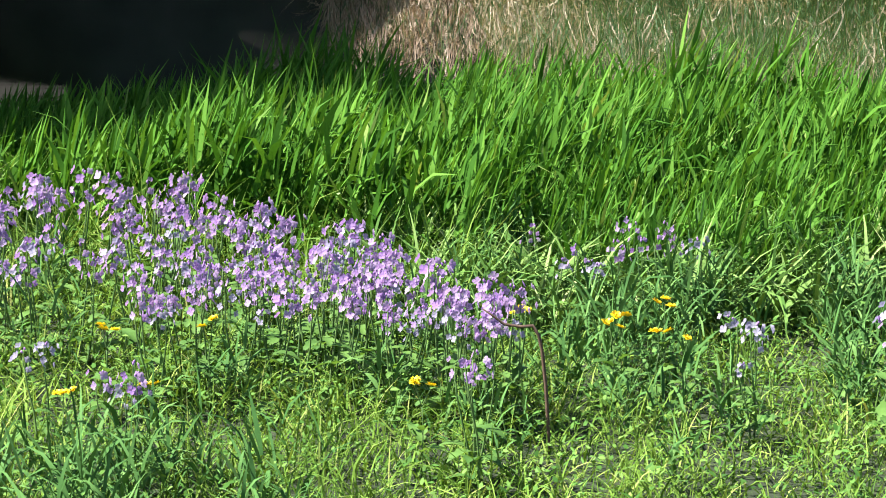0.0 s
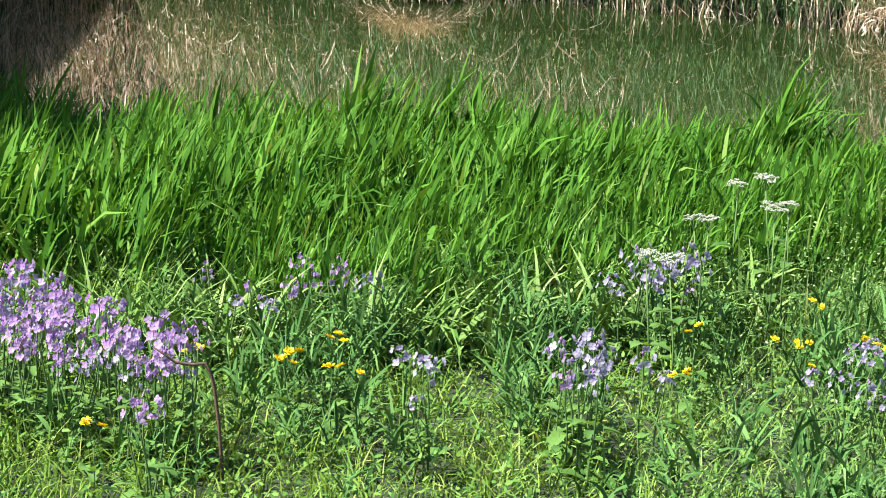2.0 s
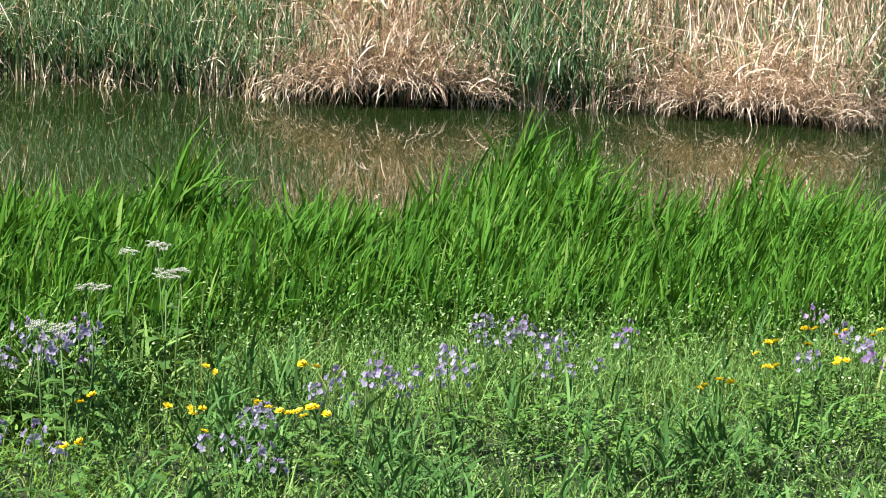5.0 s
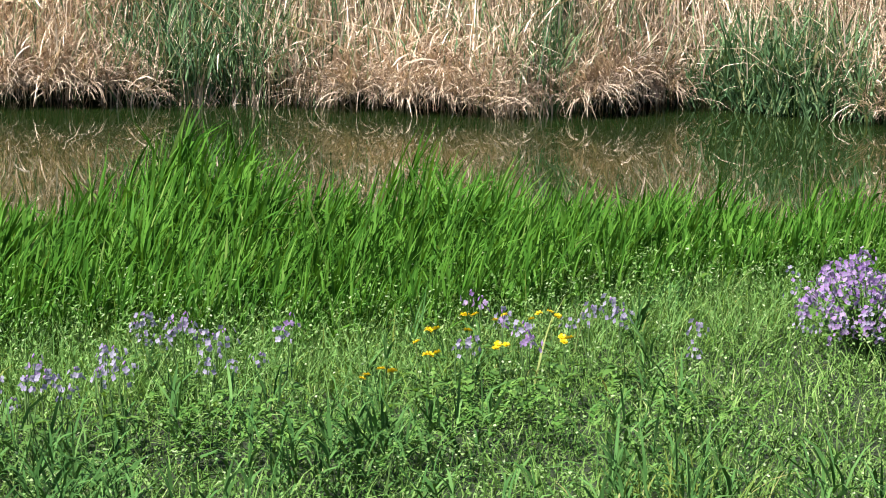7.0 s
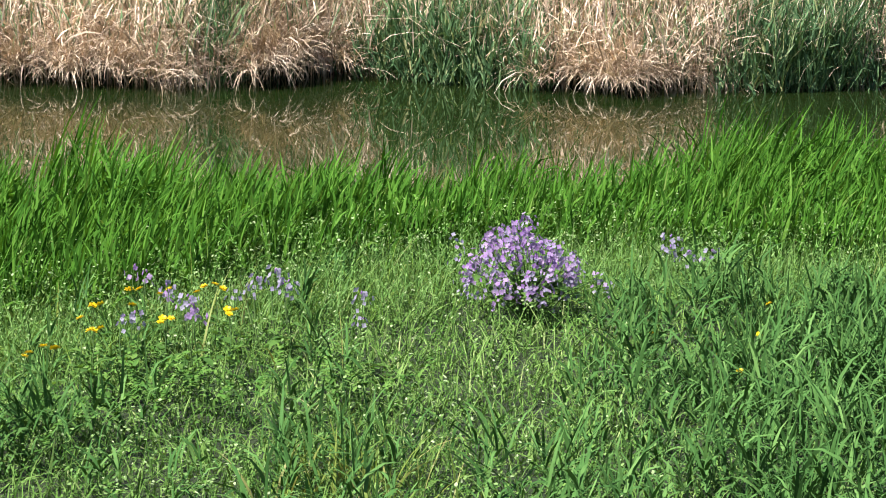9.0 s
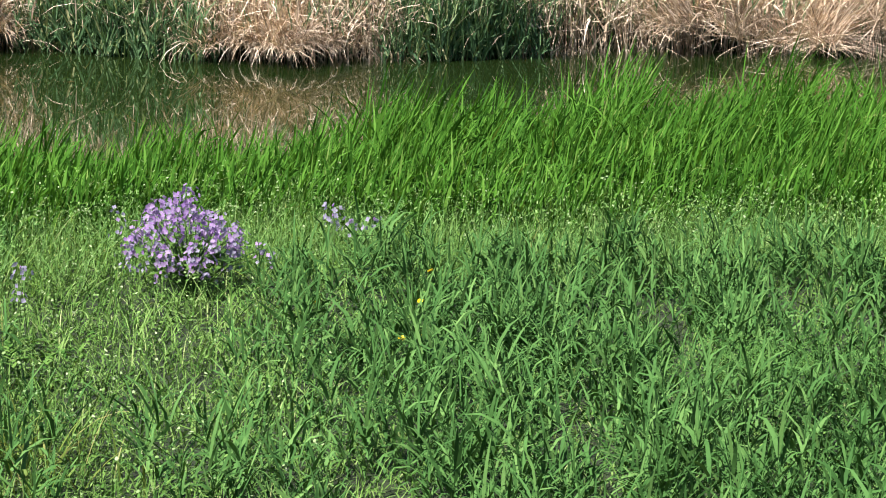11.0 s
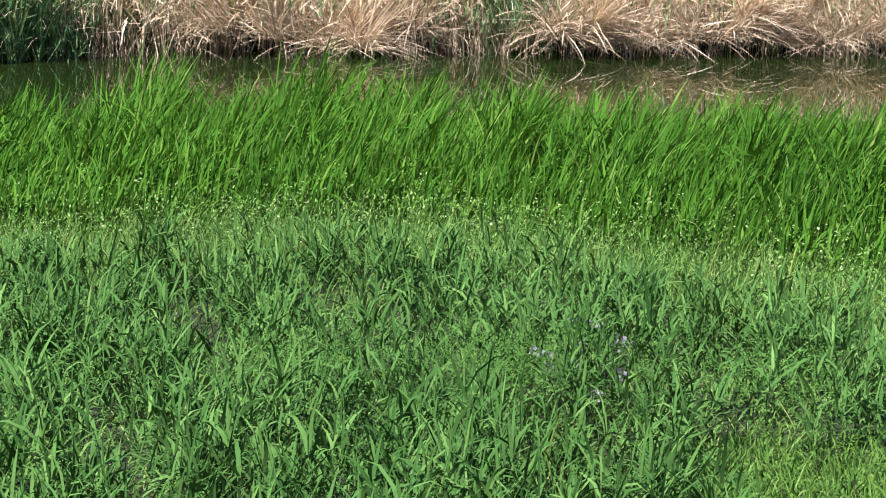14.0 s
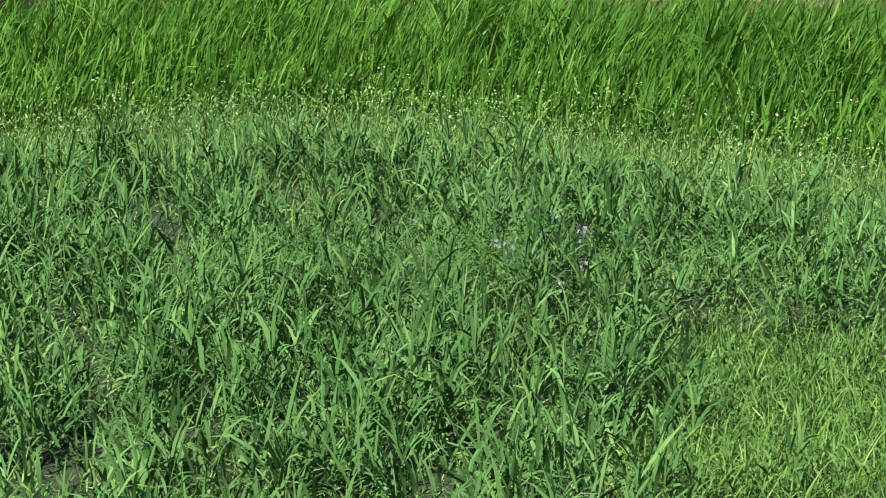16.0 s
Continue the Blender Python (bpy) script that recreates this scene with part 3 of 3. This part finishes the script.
# long broken canes that lean out over the water
x, y, az, d = scatter(520, 3, AZ1, lambda a: far_water(a) + 0.3, lambda a: far_water(a) + 1.2)
n = len(x)
tagged(blades("broken_canes", x, y, np.maximum(ground_z(x, y), WATER) + rnd(n, 0.2, 0.9), rnd(n, 0.7, 1.5), rnd(n, 0.01, 0.018), np.radians(az + 180) + rng.normal(0, 1.1, n), rnd(n, 0.7, 1.4), rnd(n, 0.0, 0.35), M_DRY, 6, 0.5, 0.4),
       "long broken dry canes leaning out over the water", "reeds", kind="stuff")

# ---- flowers, each plant a thing of its own ----
def part(name, me, parent, label=""):
    ob = new(name, me)
    ob.parent = parent
    return tagged(ob, label) if label else ob


def tube(path, radii, sides=5):
    bm = bmesh.new()
    rings = []
    for i, (p, r) in enumerate(zip(path, radii)):
        q = (Vector(path[min(i + 1, len(path) - 1)]) - Vector(path[max(i - 1, 0)])).to_track_quat("Z", "Y")
        rings.append([bm.verts.new(Vector(p) + q @ Vector((r * math.cos(6.2832 * k / sides), r * math.sin(6.2832 * k / sides), 0))) for k in range(sides)])
    for a, b in zip(rings, rings[1:]):
        for k in range(sides):
            bm.faces.new((a[k], a[(k + 1) % sides], b[(k + 1) % sides], b[k]))
    bm.faces.new(rings[-1])
    return bm


def done(name, bm, material):
    me = bpy.data.meshes.new(name)
    bm.normal_update()
    bm.to_mesh(me)
    bm.free()
    me.polygons.foreach_set("use_smooth", np.ones(len(me.polygons), bool))
    me.materials.append(material)
    return me


def petals(name, count, reach, wide, cup, material, notch=0.0):
    """An open flower of rounded petals round a short tube, facing +z."""
    bm = bmesh.new()
    for k in range(count):
        turn = Matrix.Rotation(6.2832 * k / count, 3, "Z")
        row = [(0.0, 0.12), (0.6, 1.0), (1.0 - notch, 0.5)]
        pts = []
        for s, w in row:
            zc = cup * s * s * reach
            pts.append([bm.verts.new(turn @ Vector((s * reach, e * w * wide / 2, zc + (abs(e) * 0.12 * wide)))) for e in (-1, 0, 1)])
        for a, b in zip(pts, pts[1:]):
            for i in (0, 1):
                bm.faces.new((a[i], b[i], b[i + 1], a[i + 1]))
    return done(name, bm, material)


def leaf_mesh(name, length, wide, lobes, material, droop=0.5):
    """A leaf along +y with a folded midrib; lobes cut its edge."""
    bm = bmesh.new()
    rows, steps = [], 9
    for i in range(steps + 1):
        s = i / steps
        w = wide / 2 * math.sin(math.pi * min(1, s * 0.93 + 0.07)) ** 0.7 * (1 - (lobes if i % 3 == 2 else 0))
        zc = length * (0.25 * s - droop * s * s)
        rows.append([bm.verts.new((e * w, s * length, zc + abs(e) * w * 0.35)) for e in (-1, 0, 1)])
    for a, b in zip(rows, rows[1:]):
        for i in (0, 1):
            bm.faces.new((a[i], a[i + 1], b[i + 1], b[i]))
    return done(name, bm, material)


def ball_mesh(name, radius, material):
    bm = bmesh.new()
    bmesh.ops.create_icosphere(bm, subdivisions=1, radius=radius)
    for v in bm.verts:
        v.co.z *= 1.6
    return done(name, bm, material)


ME_FLOWER = petals("flower", 4, 0.0125, 0.0122, 0.15, M_VIOLET, 0.05)
ME_LILAC = petals("flower", 4, 0.0118, 0.0114, 0.2, M_LILAC, 0.05)
ME_BUTTER = petals("petals", 5, 0.0135, 0.013, 0.5, M_YELLOW)
ME_BUTTER_LOW = petals("petals", 5, 0.0185, 0.0165, 0.05, M_YELLOW, 0.1)
ME_CUP_LEAF = leaf_mesh("leaf", 0.07, 0.045, 0.45, M_LEAF)
ME_LEAF = leaf_mesh("leaf", 0.075, 0.036, 0.3, M_LEAF)
ME_BUD = ball_mesh("bud", 0.0035, M_BUD)
ME_EYE = ball_mesh("stamens", 0.004, M_YELLOW)


def aimed(at, way, roll=0.0, size=1.0):
    q = Vector(way).to_track_quat("Z", "Y")
    return Matrix.LocRotScale(at, q @ Euler((0, 0, roll)).to_quaternion(), (size,) * 3)


def violet_plant(r, flower, stem_high, flowers, label):
    """One upright plant: a stem with leaves and a loose rounded head of four-petalled flowers."""
    top = new("purple_wildflower")
    lean = Vector((r.uniform(-0.12, 0.12), r.uniform(-0.12, 0.12), 1)) * stem_high
    path = [lean * s + Vector((0.01 * math.sin(5 * s), 0.01 * math.cos(4 * s) - 0.01, 0)) for s in (0, 0.25, 0.5, 0.75, 1)]
    part("stem", done("stem", tube(path, (0.0035, 0.003, 0.0028, 0.0022, 0.0012)), M_STEM), top)
    for k in range(3):
        s = 0.12 + 0.18 * k
        leaf = part("leaf", ME_LEAF, top)
        leaf.matrix_basis = Matrix.LocRotScale(lean * s, Euler((r.uniform(-0.2, 0.5), 0, 2.4 * k + r.uniform(-0.4, 0.4))), (r.uniform(0.7, 1.3) * (1.3 - 0.6 * s),) * 3)
    head = part("flower_head", done("flower_head", tube([lean * s for s in (0.78, 0.88, 1.0, 1.03)], (0.0018, 0.0015, 0.0012, 0.0008), 4), M_STEM), top)
    for k in range(flowers):
        s = 0.82 + 0.21 * ((k + 0.5) / flowers) ** 0.8
        a = 2.4 * k + r.uniform(-0.5, 0.5)
        out = Vector((math.cos(a), math.sin(a), r.uniform(-0.1, 0.8)))
        f = part("flower", flower, head)
        f.matrix_basis = aimed(lean * s + out.normalized() * r.uniform(0.014, 0.055) * (1.35 - 0.5 * s), out, r.uniform(0, 1.5), r.uniform(0.75, 1.15))
    for k in range(2):
        bud = part("bud", ME_BUD, head)
        bud.matrix_basis = aimed(lean * 1.04 + Vector((r.uniform(-0.008, 0.008), r.uniform(-0.008, 0.008), 0.005 * k)), (r.uniform(-0.4, 0.4), r.uniform(-0.4, 0.4), 1))
    return tagged(top, label, "wildflower", "violet wildflowers in the meadow")


def yellow_plant(r, flowers):
    top = new("yellow_wildflower")
    high = 0.3
    part("stem", done("stem", tube([(0, 0, 0), (0.005, 0, 0.1), (0, 0.006, 0.2), (0, 0, high - 0.06)], (0.0025, 0.0022, 0.002, 0.0016)), M_STEM), top)
    for k in range(5):
        leaf = part("leaf", ME_CUP_LEAF, top)
        leaf.matrix_basis = Matrix.LocRotScale((0, 0, 0.05 + 0.03 * k), Euler((r.uniform(0, 0.6), 0, 2.4 * k)), (r.uniform(0.8, 1.2),) * 3)
    for k in range(flowers):
        a = 2.1 * k + r.uniform(0, 1)
        tip = Vector((math.cos(a), math.sin(a), 0)) * (0.0 if flowers == 1 else 0.024) + Vector((0, 0, high + r.uniform(-0.012, 0.012)))
        stalk = part("flower_stalk", done("flower_stalk", tube([(0, 0, high - 0.065), tip * 0.97, tip], (0.0015, 0.0012, 0.0012), 4), M_STEM), top)
        face = aimed(tip, (r.uniform(-0.5, 0.5), r.uniform(-0.5, 0.5), 0.9), r.uniform(0, 1))
        for whorl in (ME_BUTTER, ME_BUTTER_LOW):
            part("petals", whorl, stalk, "glossy yellow petals").matrix_basis = face
        e = part("stamens", ME_EYE, stalk)
        e.matrix_basis = aimed(tip + Vector((0, 0, 0.003)), (0, 0, 1), 0, 0.8)
    return tagged(top, "small yellow buttercup-like wildflower on a thin green stem", "wildflower", "yellow wildflowers in the meadow")


def put(kinds, az, d, r, sink=0.0, size=(0.85, 1.15)):
    x, y = place(az, d)
    z = float(ground_z(np.array(x), np.array(y)))
    src = r.choice(kinds)
    s = r.uniform(*size)
    ob = copy_thing(src, pose(float(x), float(y), z - sink, 0, 0, r.uniform(0, 360)))
    ob.scale = (s, s, s)
    return ob


def discard(kinds):
    for k in kinds:
        for o in (*k.children_recursive, k):
            bpy.data.objects.remove(o)


r = random.Random(5)
LABEL_V = "upright wildflower with a loose head of violet four-petalled flowers"
LABEL_L = "upright wildflower with a loose head of pale lilac flowers"
violets = [violet_plant(r, ME_FLOWER, r.uniform(0.29, 0.36), n, LABEL_V) for n in (8, 10, 9, 7, 6, 11)]
small_violets = [violet_plant(r, ME_FLOWER, r.uniform(0.31, 0.36), n, LABEL_V) for n in (4, 5, 6)]
lilacs = [violet_plant(r, ME_LILAC, r.uniform(0.26, 0.34), n, LABEL_L) for n in (8, 10, 7)]
buttercups = [yellow_plant(r, n) for n in (3, 2, 3, 1)]

# the violet drift at the near end of the meadow
az_in = (-12, -9.7, -7, -5.5, -4, -3, -2, -1, 0.5, 1.6)
drift_far = (8.7, 8.6, 8.35, 8.3, 8.0, 7.7, 7.5, 7.35, 7.0, 6.75)
drift_near = (6.95, 7.0, 7.0, 6.95, 6.85, 6.8, 6.8, 6.75, 6.65, 6.6)
for k in range(215):
    az = r.uniform(-12, 1.6)
    a, b = np.interp(az, az_in, drift_near), np.interp(az, az_in, drift_far)
    back = r.random()
    put(violets if r.random() < 0.74 else lilacs, az, a + (b - a) * back + 0.12, r, 0.0, (0.8 + 0.18 * back, 1.0 + 0.18 * back))
VIOLET_AT = [(2.3, 8.19), (2.6, 7.68), (3.2, 7.77), (3.8, 8.13), (3.7, 7.95), (4.8, 8.25), (4.6, 7.80), (5.2, 7.99), (-6.9, 6.37), (-6.6, 6.26), (0.5, 6.32), (1.0, 6.27), (-6.2, 7.07),
             (10.9, 8.25), (11.7, 8.28), (12.1, 8.20), (9.8, 6.91), (10.5, 7.12), (10.2, 6.78), (18.5, 7.98), (21.8, 8.72), (28.0, 9.02), (28.5, 8.92), (29.3, 8.72), (29.3, 8.42), (24.2, 8.65)]
LILAC_AT = [(6.6, 7.03), (6.9, 6.78), (11.6, 6.98), (17.3, 7.85), (18.1, 7.79), (19.2, 7.97), (20.3, 8.15), (20.9, 8.87), (15.4, 7.10), (16.3, 6.86), (18.4, 7.99), (19.2, 8.0), (20.2, 8.25),
            (20.4, 7.98), (21.0, 8.84), (21.5, 8.69), (21.9, 8.63), (22.1, 8.29), (22.7, 8.54), (23.1, 8.44), (27.8, 8.54), (30.3, 9.24), (30.8, 9.19), (31.3, 9.15), (32.6, 8.86), (39.9, 9.82), (39.6, 9.92), (15.8, 7.6), (16.1, 7.5), (-8.7, 6.7)]
for az, d in VIOLET_AT:
    for j in range(2):
        put(small_violets if r.random() < 0.7 else lilacs, az + r.uniform(-0.25, 0.25), d + r.uniform(-0.06, 0.1), r, 0.0, (0.8, 0.98))
for az, d in LILAC_AT:
    for j in range(2):
        put(lilacs, az + r.uniform(-0.3, 0.3), d + r.uniform(-0.08, 0.08), r, 0.0, (0.75, 0.98))
for az, d in [(11.1, 8.2), (11.5, 8.1), (11.9, 8.2), (12.3, 8.15), (9.8, 7.0), (10.3, 7.05), (10.1, 6.85)]:  # fuller pale heads that stand above the grass
    for j in range(2):
        put(lilacs, az + r.uniform(-0.25, 0.25), d + r.uniform(-0.08, 0.08), r, 0.0, (1.05, 1.2))
YELLOW_AT = [(3.7, 7.02), (3.9, 7.07), (4.8, 7.21), (4.7, 6.91), (5.3, 7.00), (1.7, 7.19), (-7.2, 6.95), (-5.0, 6.99), (-6.3, 6.51), (-8.1, 6.46), (-0.4, 6.35), (15.1, 8.17), (12.5, 7.62), (14.2, 7.58),
             (14.8, 7.68), (12.2, 7.14), (15.0, 7.40), (16.2, 7.63), (16.6, 7.66), (16.9, 7.65), (17.2, 8.08), (17.3, 7.42), (17.5, 7.52)]
YELLOW_ON = [(25.6, 8.17), (26.2, 8.12), (26.8, 8.63), (27.1, 8.84), (27.1, 8.39), (27.9, 9.07), (28.6, 9.20), (28.6, 8.66), (27.9, 8.82), (29.4, 9.25), (29.7, 9.22), (30.0, 8.77), (39.1, 8.98), (40.5, 8.70),
             (41.4, 8.95), (41.6, 9.48), (41.4, 8.46), (41.0, 8.37)]
for az, d in YELLOW_AT + YELLOW_ON:
    put(buttercups if az < 38 else buttercups[-1:], az, d, r, 0.02 if az < 38 else 0.06, (0.82, 0.98) if az < 38 else (0.66, 0.78))

# one dense bush of violet flowers
bush = new("flowering_bush")
bx, by = place(36.4, 9.85)
bush.matrix_basis = pose(float(bx), float(by), float(ground_z(np.array(bx), np.array(by))), 0, 0, -36)
tips = []
for k in range(30):
    a, out = 2.4 * k, 0.19 * math.sqrt((k + 0.5) / 30)
    tips.append((Vector((1.15 * out * math.cos(a) - 0.03, out * math.sin(a), 0.355 - 4.6 * out * out + r.uniform(-0.04, 0.03))), 27, 0.85))
for k in range(8):  # low shoots at the front
    tips.append((Vector((-0.15 + 0.035 * k + r.uniform(-0.02, 0.02), r.uniform(-0.24, -0.15), r.uniform(0.12, 0.22))), 14, 0.55))
for k in range(9):  # paler side shoots that spread from the foot
    right = k < 6
    tips.append((Vector((r.uniform(0.14, 0.3) if right else r.uniform(-0.27, -0.19), r.uniform(-0.12, 0.08), r.uniform(0.16, 0.31))), 11, 0.25))
for tip, count, share in tips:
    stem = part("stem", done("stem", tube([tip * 0.05, tip * 0.5 + Vector((0, 0, 0.03)), tip], (0.0035, 0.003, 0.0015)), M_STEM), bush)
    leaf = part("leaf", ME_LEAF, stem)
    leaf.matrix_basis = Matrix.LocRotScale(tip * 0.6, Euler((0.2, 0, r.uniform(0, 6.28))), (1.1,) * 3)
    for j in range(count):
        way = Vector((r.uniform(-1, 1), r.uniform(-1.3, 0.6), r.uniform(-0.2, 1)))
        f = part("flower", ME_FLOWER if r.random() < share else ME_LILAC, stem)
        f.matrix_basis = aimed(tip + way.normalized() * r.uniform(0.008, 0.042) + Vector((0, 0, r.uniform(-0.07, 0.02))), way, r.uniform(0, 1.5), r.uniform(0.6, 0.85))
tagged(bush, "dense rounded clump of violet flowers standing in the grass", "flowering bush")

# white umbels on tall stems


def umbel(rays, wide):
    bm = bmesh.new()
    for i in range(rays):
        a, rad = 2.4 * i, wide * math.sqrt((i + 0.3) / rays)
        cx, cy, cz = rad * math.cos(a), rad * math.sin(a), r.uniform(-0.006, 0.006) - 0.15 * rad
        for j in range(8):
            b, q = 2.4 * j, 0.0085 * math.sqrt((j + 0.5) / 8)
            bmesh.ops.create_icosphere(bm, subdivisions=1, radius=0.0024, matrix=Matrix.Translation((cx + q * math.cos(b), cy + q * math.sin(b), cz + r.uniform(-0.002, 0.003) - 30 * q * q)))
    return done("umbel", bm, M_WHITE)


UMBELS = [umbel(14, 0.034), umbel(20, 0.042), umbel(11, 0.03)]
for k, (az, d) in enumerate([(13.3, 8.75), (13.9, 8.85), (12.7, 8.2), (12.4, 8.22), (14.1, 8.4), (14.4, 8.45), (11.4, 7.75), (11.9, 7.7)]):
    x, y = place(az, d)
    z = float(ground_z(np.array(x), np.array(y)))
    high = 0.5 if k < 6 else 0.47
    top = new("white_umbel_flower")
    top.matrix_basis = pose(float(x), float(y), z, 0, 0, r.uniform(0, 360))
    part("stem", done("stem", tube([(0.03, 0, 0), (0.02, 0.01, 0.2), (0, 0, high - 0.05)], (0.004, 0.0032, 0.0022)), M_STEM), top)
    head = part("flower_head", UMBELS[k % 3], top, "flat white flower head")
    head.matrix_basis = pose(0, 0, high, r.uniform(-12, 12), r.uniform(-12, 12), 0)
    for j in range(7):
        a = 0.9 * j
        part("spoke", done("spoke", tube([(0, 0, high - 0.05), (0.022 * math.cos(a), 0.022 * math.sin(a), high - 0.002)], (0.001, 0.0007), 4), M_STEM), top)
    for j in range(3):
        leaf = part("leaf", ME_CUP_LEAF, top)
        leaf.matrix_basis = Matrix.LocRotScale((0.01, 0.005, 0.1 + 0.09 * j), Euler((0.3, 0, 2.2 * j)), (1.2,) * 3)
    tagged(top, "tall wildflower with flat white umbels on a thin stem", "wildflower", "white umbels by the tall grass")

# a dead twig bent at a right angle, standing in the grass
base = Vector(place(2.4, 6.6)).to_3d()
points = [(2.4, -0.02), (2.35, 0.1), (2.28, 0.2), (2.18, 0.29), (2.1, 0.33), (1.96, 0.355), (1.7, 0.352), (1.35, 0.357), (1.1, 0.378), (0.88, 0.395)]
path = [Vector((*[float(c) for c in place(a, 6.6)], z)) - base for a, z in points]
twig = new("bent_twig", done("bent_twig", tube(path, (0.005, 0.0048, 0.0046, 0.0046, 0.0046, 0.0045, 0.004, 0.0038, 0.003, 0.002), 7), M_BARK))
twig.location = base
tagged(twig, "dark dead twig with a sharp bend standing in grass", "twig")

# patches of feathery leaves and faded pale blue flowers near the end of the meadow
def herb_clump(name, az0, d0, reach, fronds, high, leaflet, wide, material, label):
    """A low plant of arching fronds with leaflets on both sides."""
    cx, cy = place(az0, d0)
    fx, fy = cx + rng.normal(0, reach, fronds), cy + rng.normal(0, reach, fronds)
    way = rnd(fronds, 0, 6.28)
    long = rnd(fronds, 0.7, 1.3) * high
    per = 18
    s = np.tile(np.linspace(0.25, 1, per), fronds)
    wr, lr = np.repeat(way, per), np.repeat(long, per)
    px = np.repeat(fx, per) + np.sin(wr) * lr * s * 0.6
    py = np.repeat(fy, per) + np.cos(wr) * lr * s * 0.6
    pz = ground_z(np.repeat(fx, per), np.repeat(fy, per)) + 0.04 + lr * (1.5 * s - 0.75 * s * s)
    side = np.tile(np.where(np.arange(per) % 2 == 0, 1.0, -1.0), fronds)
    m = len(px)
    return tagged(blades(name, px, py, pz, (1.25 - s) * leaflet * rnd(m, 0.7, 1.3), rnd(m, 0.7, 1.3) * wide, wr + side, rnd(m, 0.7, 1.5), rnd(m, 0, 0.9), material, 3, 0.3, 0.5, 0.5), label, "herb", kind="stuff")


for az0, d0, reach in FERNS:
    herb_clump("feathery_plant", az0, d0, reach * 1.2, 150, 0.21, 0.02, 0.0035, M_FERN, "low plant with finely divided feathery green leaves")
for az0, d0 in [(21.6, 8.05), (22.6, 7.9), (23.7, 7.85), (24.8, 7.9), (28.2, 8.35), (29.0, 8.25), (27.2, 8.0), (32.5, 8.4)]:
    herb_clump("leafy_herb", az0, d0, 0.14, 22, 0.15, 0.032, 0.011, M_HERB, "dark green leafy herb with lobed leaves among the grass")
BLUE_AT = [(55.1, 9.1), (54.6, 8.55), (55.1, 8.6), (55.9, 8.3), (55.7, 8.65), (54.4, 8.65), (5.7, 6.0)]
for az, d in BLUE_AT:
    for j in range(2):
        put(lilacs, az + r.uniform(-0.5, 0.5), d - 0.3 + r.uniform(-0.1, 0.1), r, 0.0, (0.5, 0.66))
discard(violets + small_violets + lilacs + buttercups)

# a bridge added out of view, which shades the river and darkens its reflections
def slab(name, size, parent, at, bevel=0.03):
    bm = bmesh.new()
    bmesh.ops.create_cube(bm, size=1)
    bmesh.ops.scale(bm, vec=size, verts=bm.verts)
    bmesh.ops.bevel(bm, geom=bm.edges[:], offset=bevel, segments=2, affect="EDGES")
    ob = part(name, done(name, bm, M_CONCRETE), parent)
    ob.location = at
    return ob


bridge = new("footbridge")
bridge.matrix_basis = pose(-6.45, 17.9, 0, 0, 0, 2)
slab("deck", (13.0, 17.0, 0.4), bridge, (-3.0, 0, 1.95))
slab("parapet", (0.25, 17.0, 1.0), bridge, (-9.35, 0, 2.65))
# higher than the other one, to lengthen the shade on the water
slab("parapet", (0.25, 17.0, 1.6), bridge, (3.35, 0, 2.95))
# runs on past the deck as a dark backdrop for the reflection
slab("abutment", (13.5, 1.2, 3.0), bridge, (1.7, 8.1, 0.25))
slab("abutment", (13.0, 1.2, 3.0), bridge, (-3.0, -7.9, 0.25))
tagged(bridge, "concrete bridge added out of view beside the meadow to shade the river", "bridge")
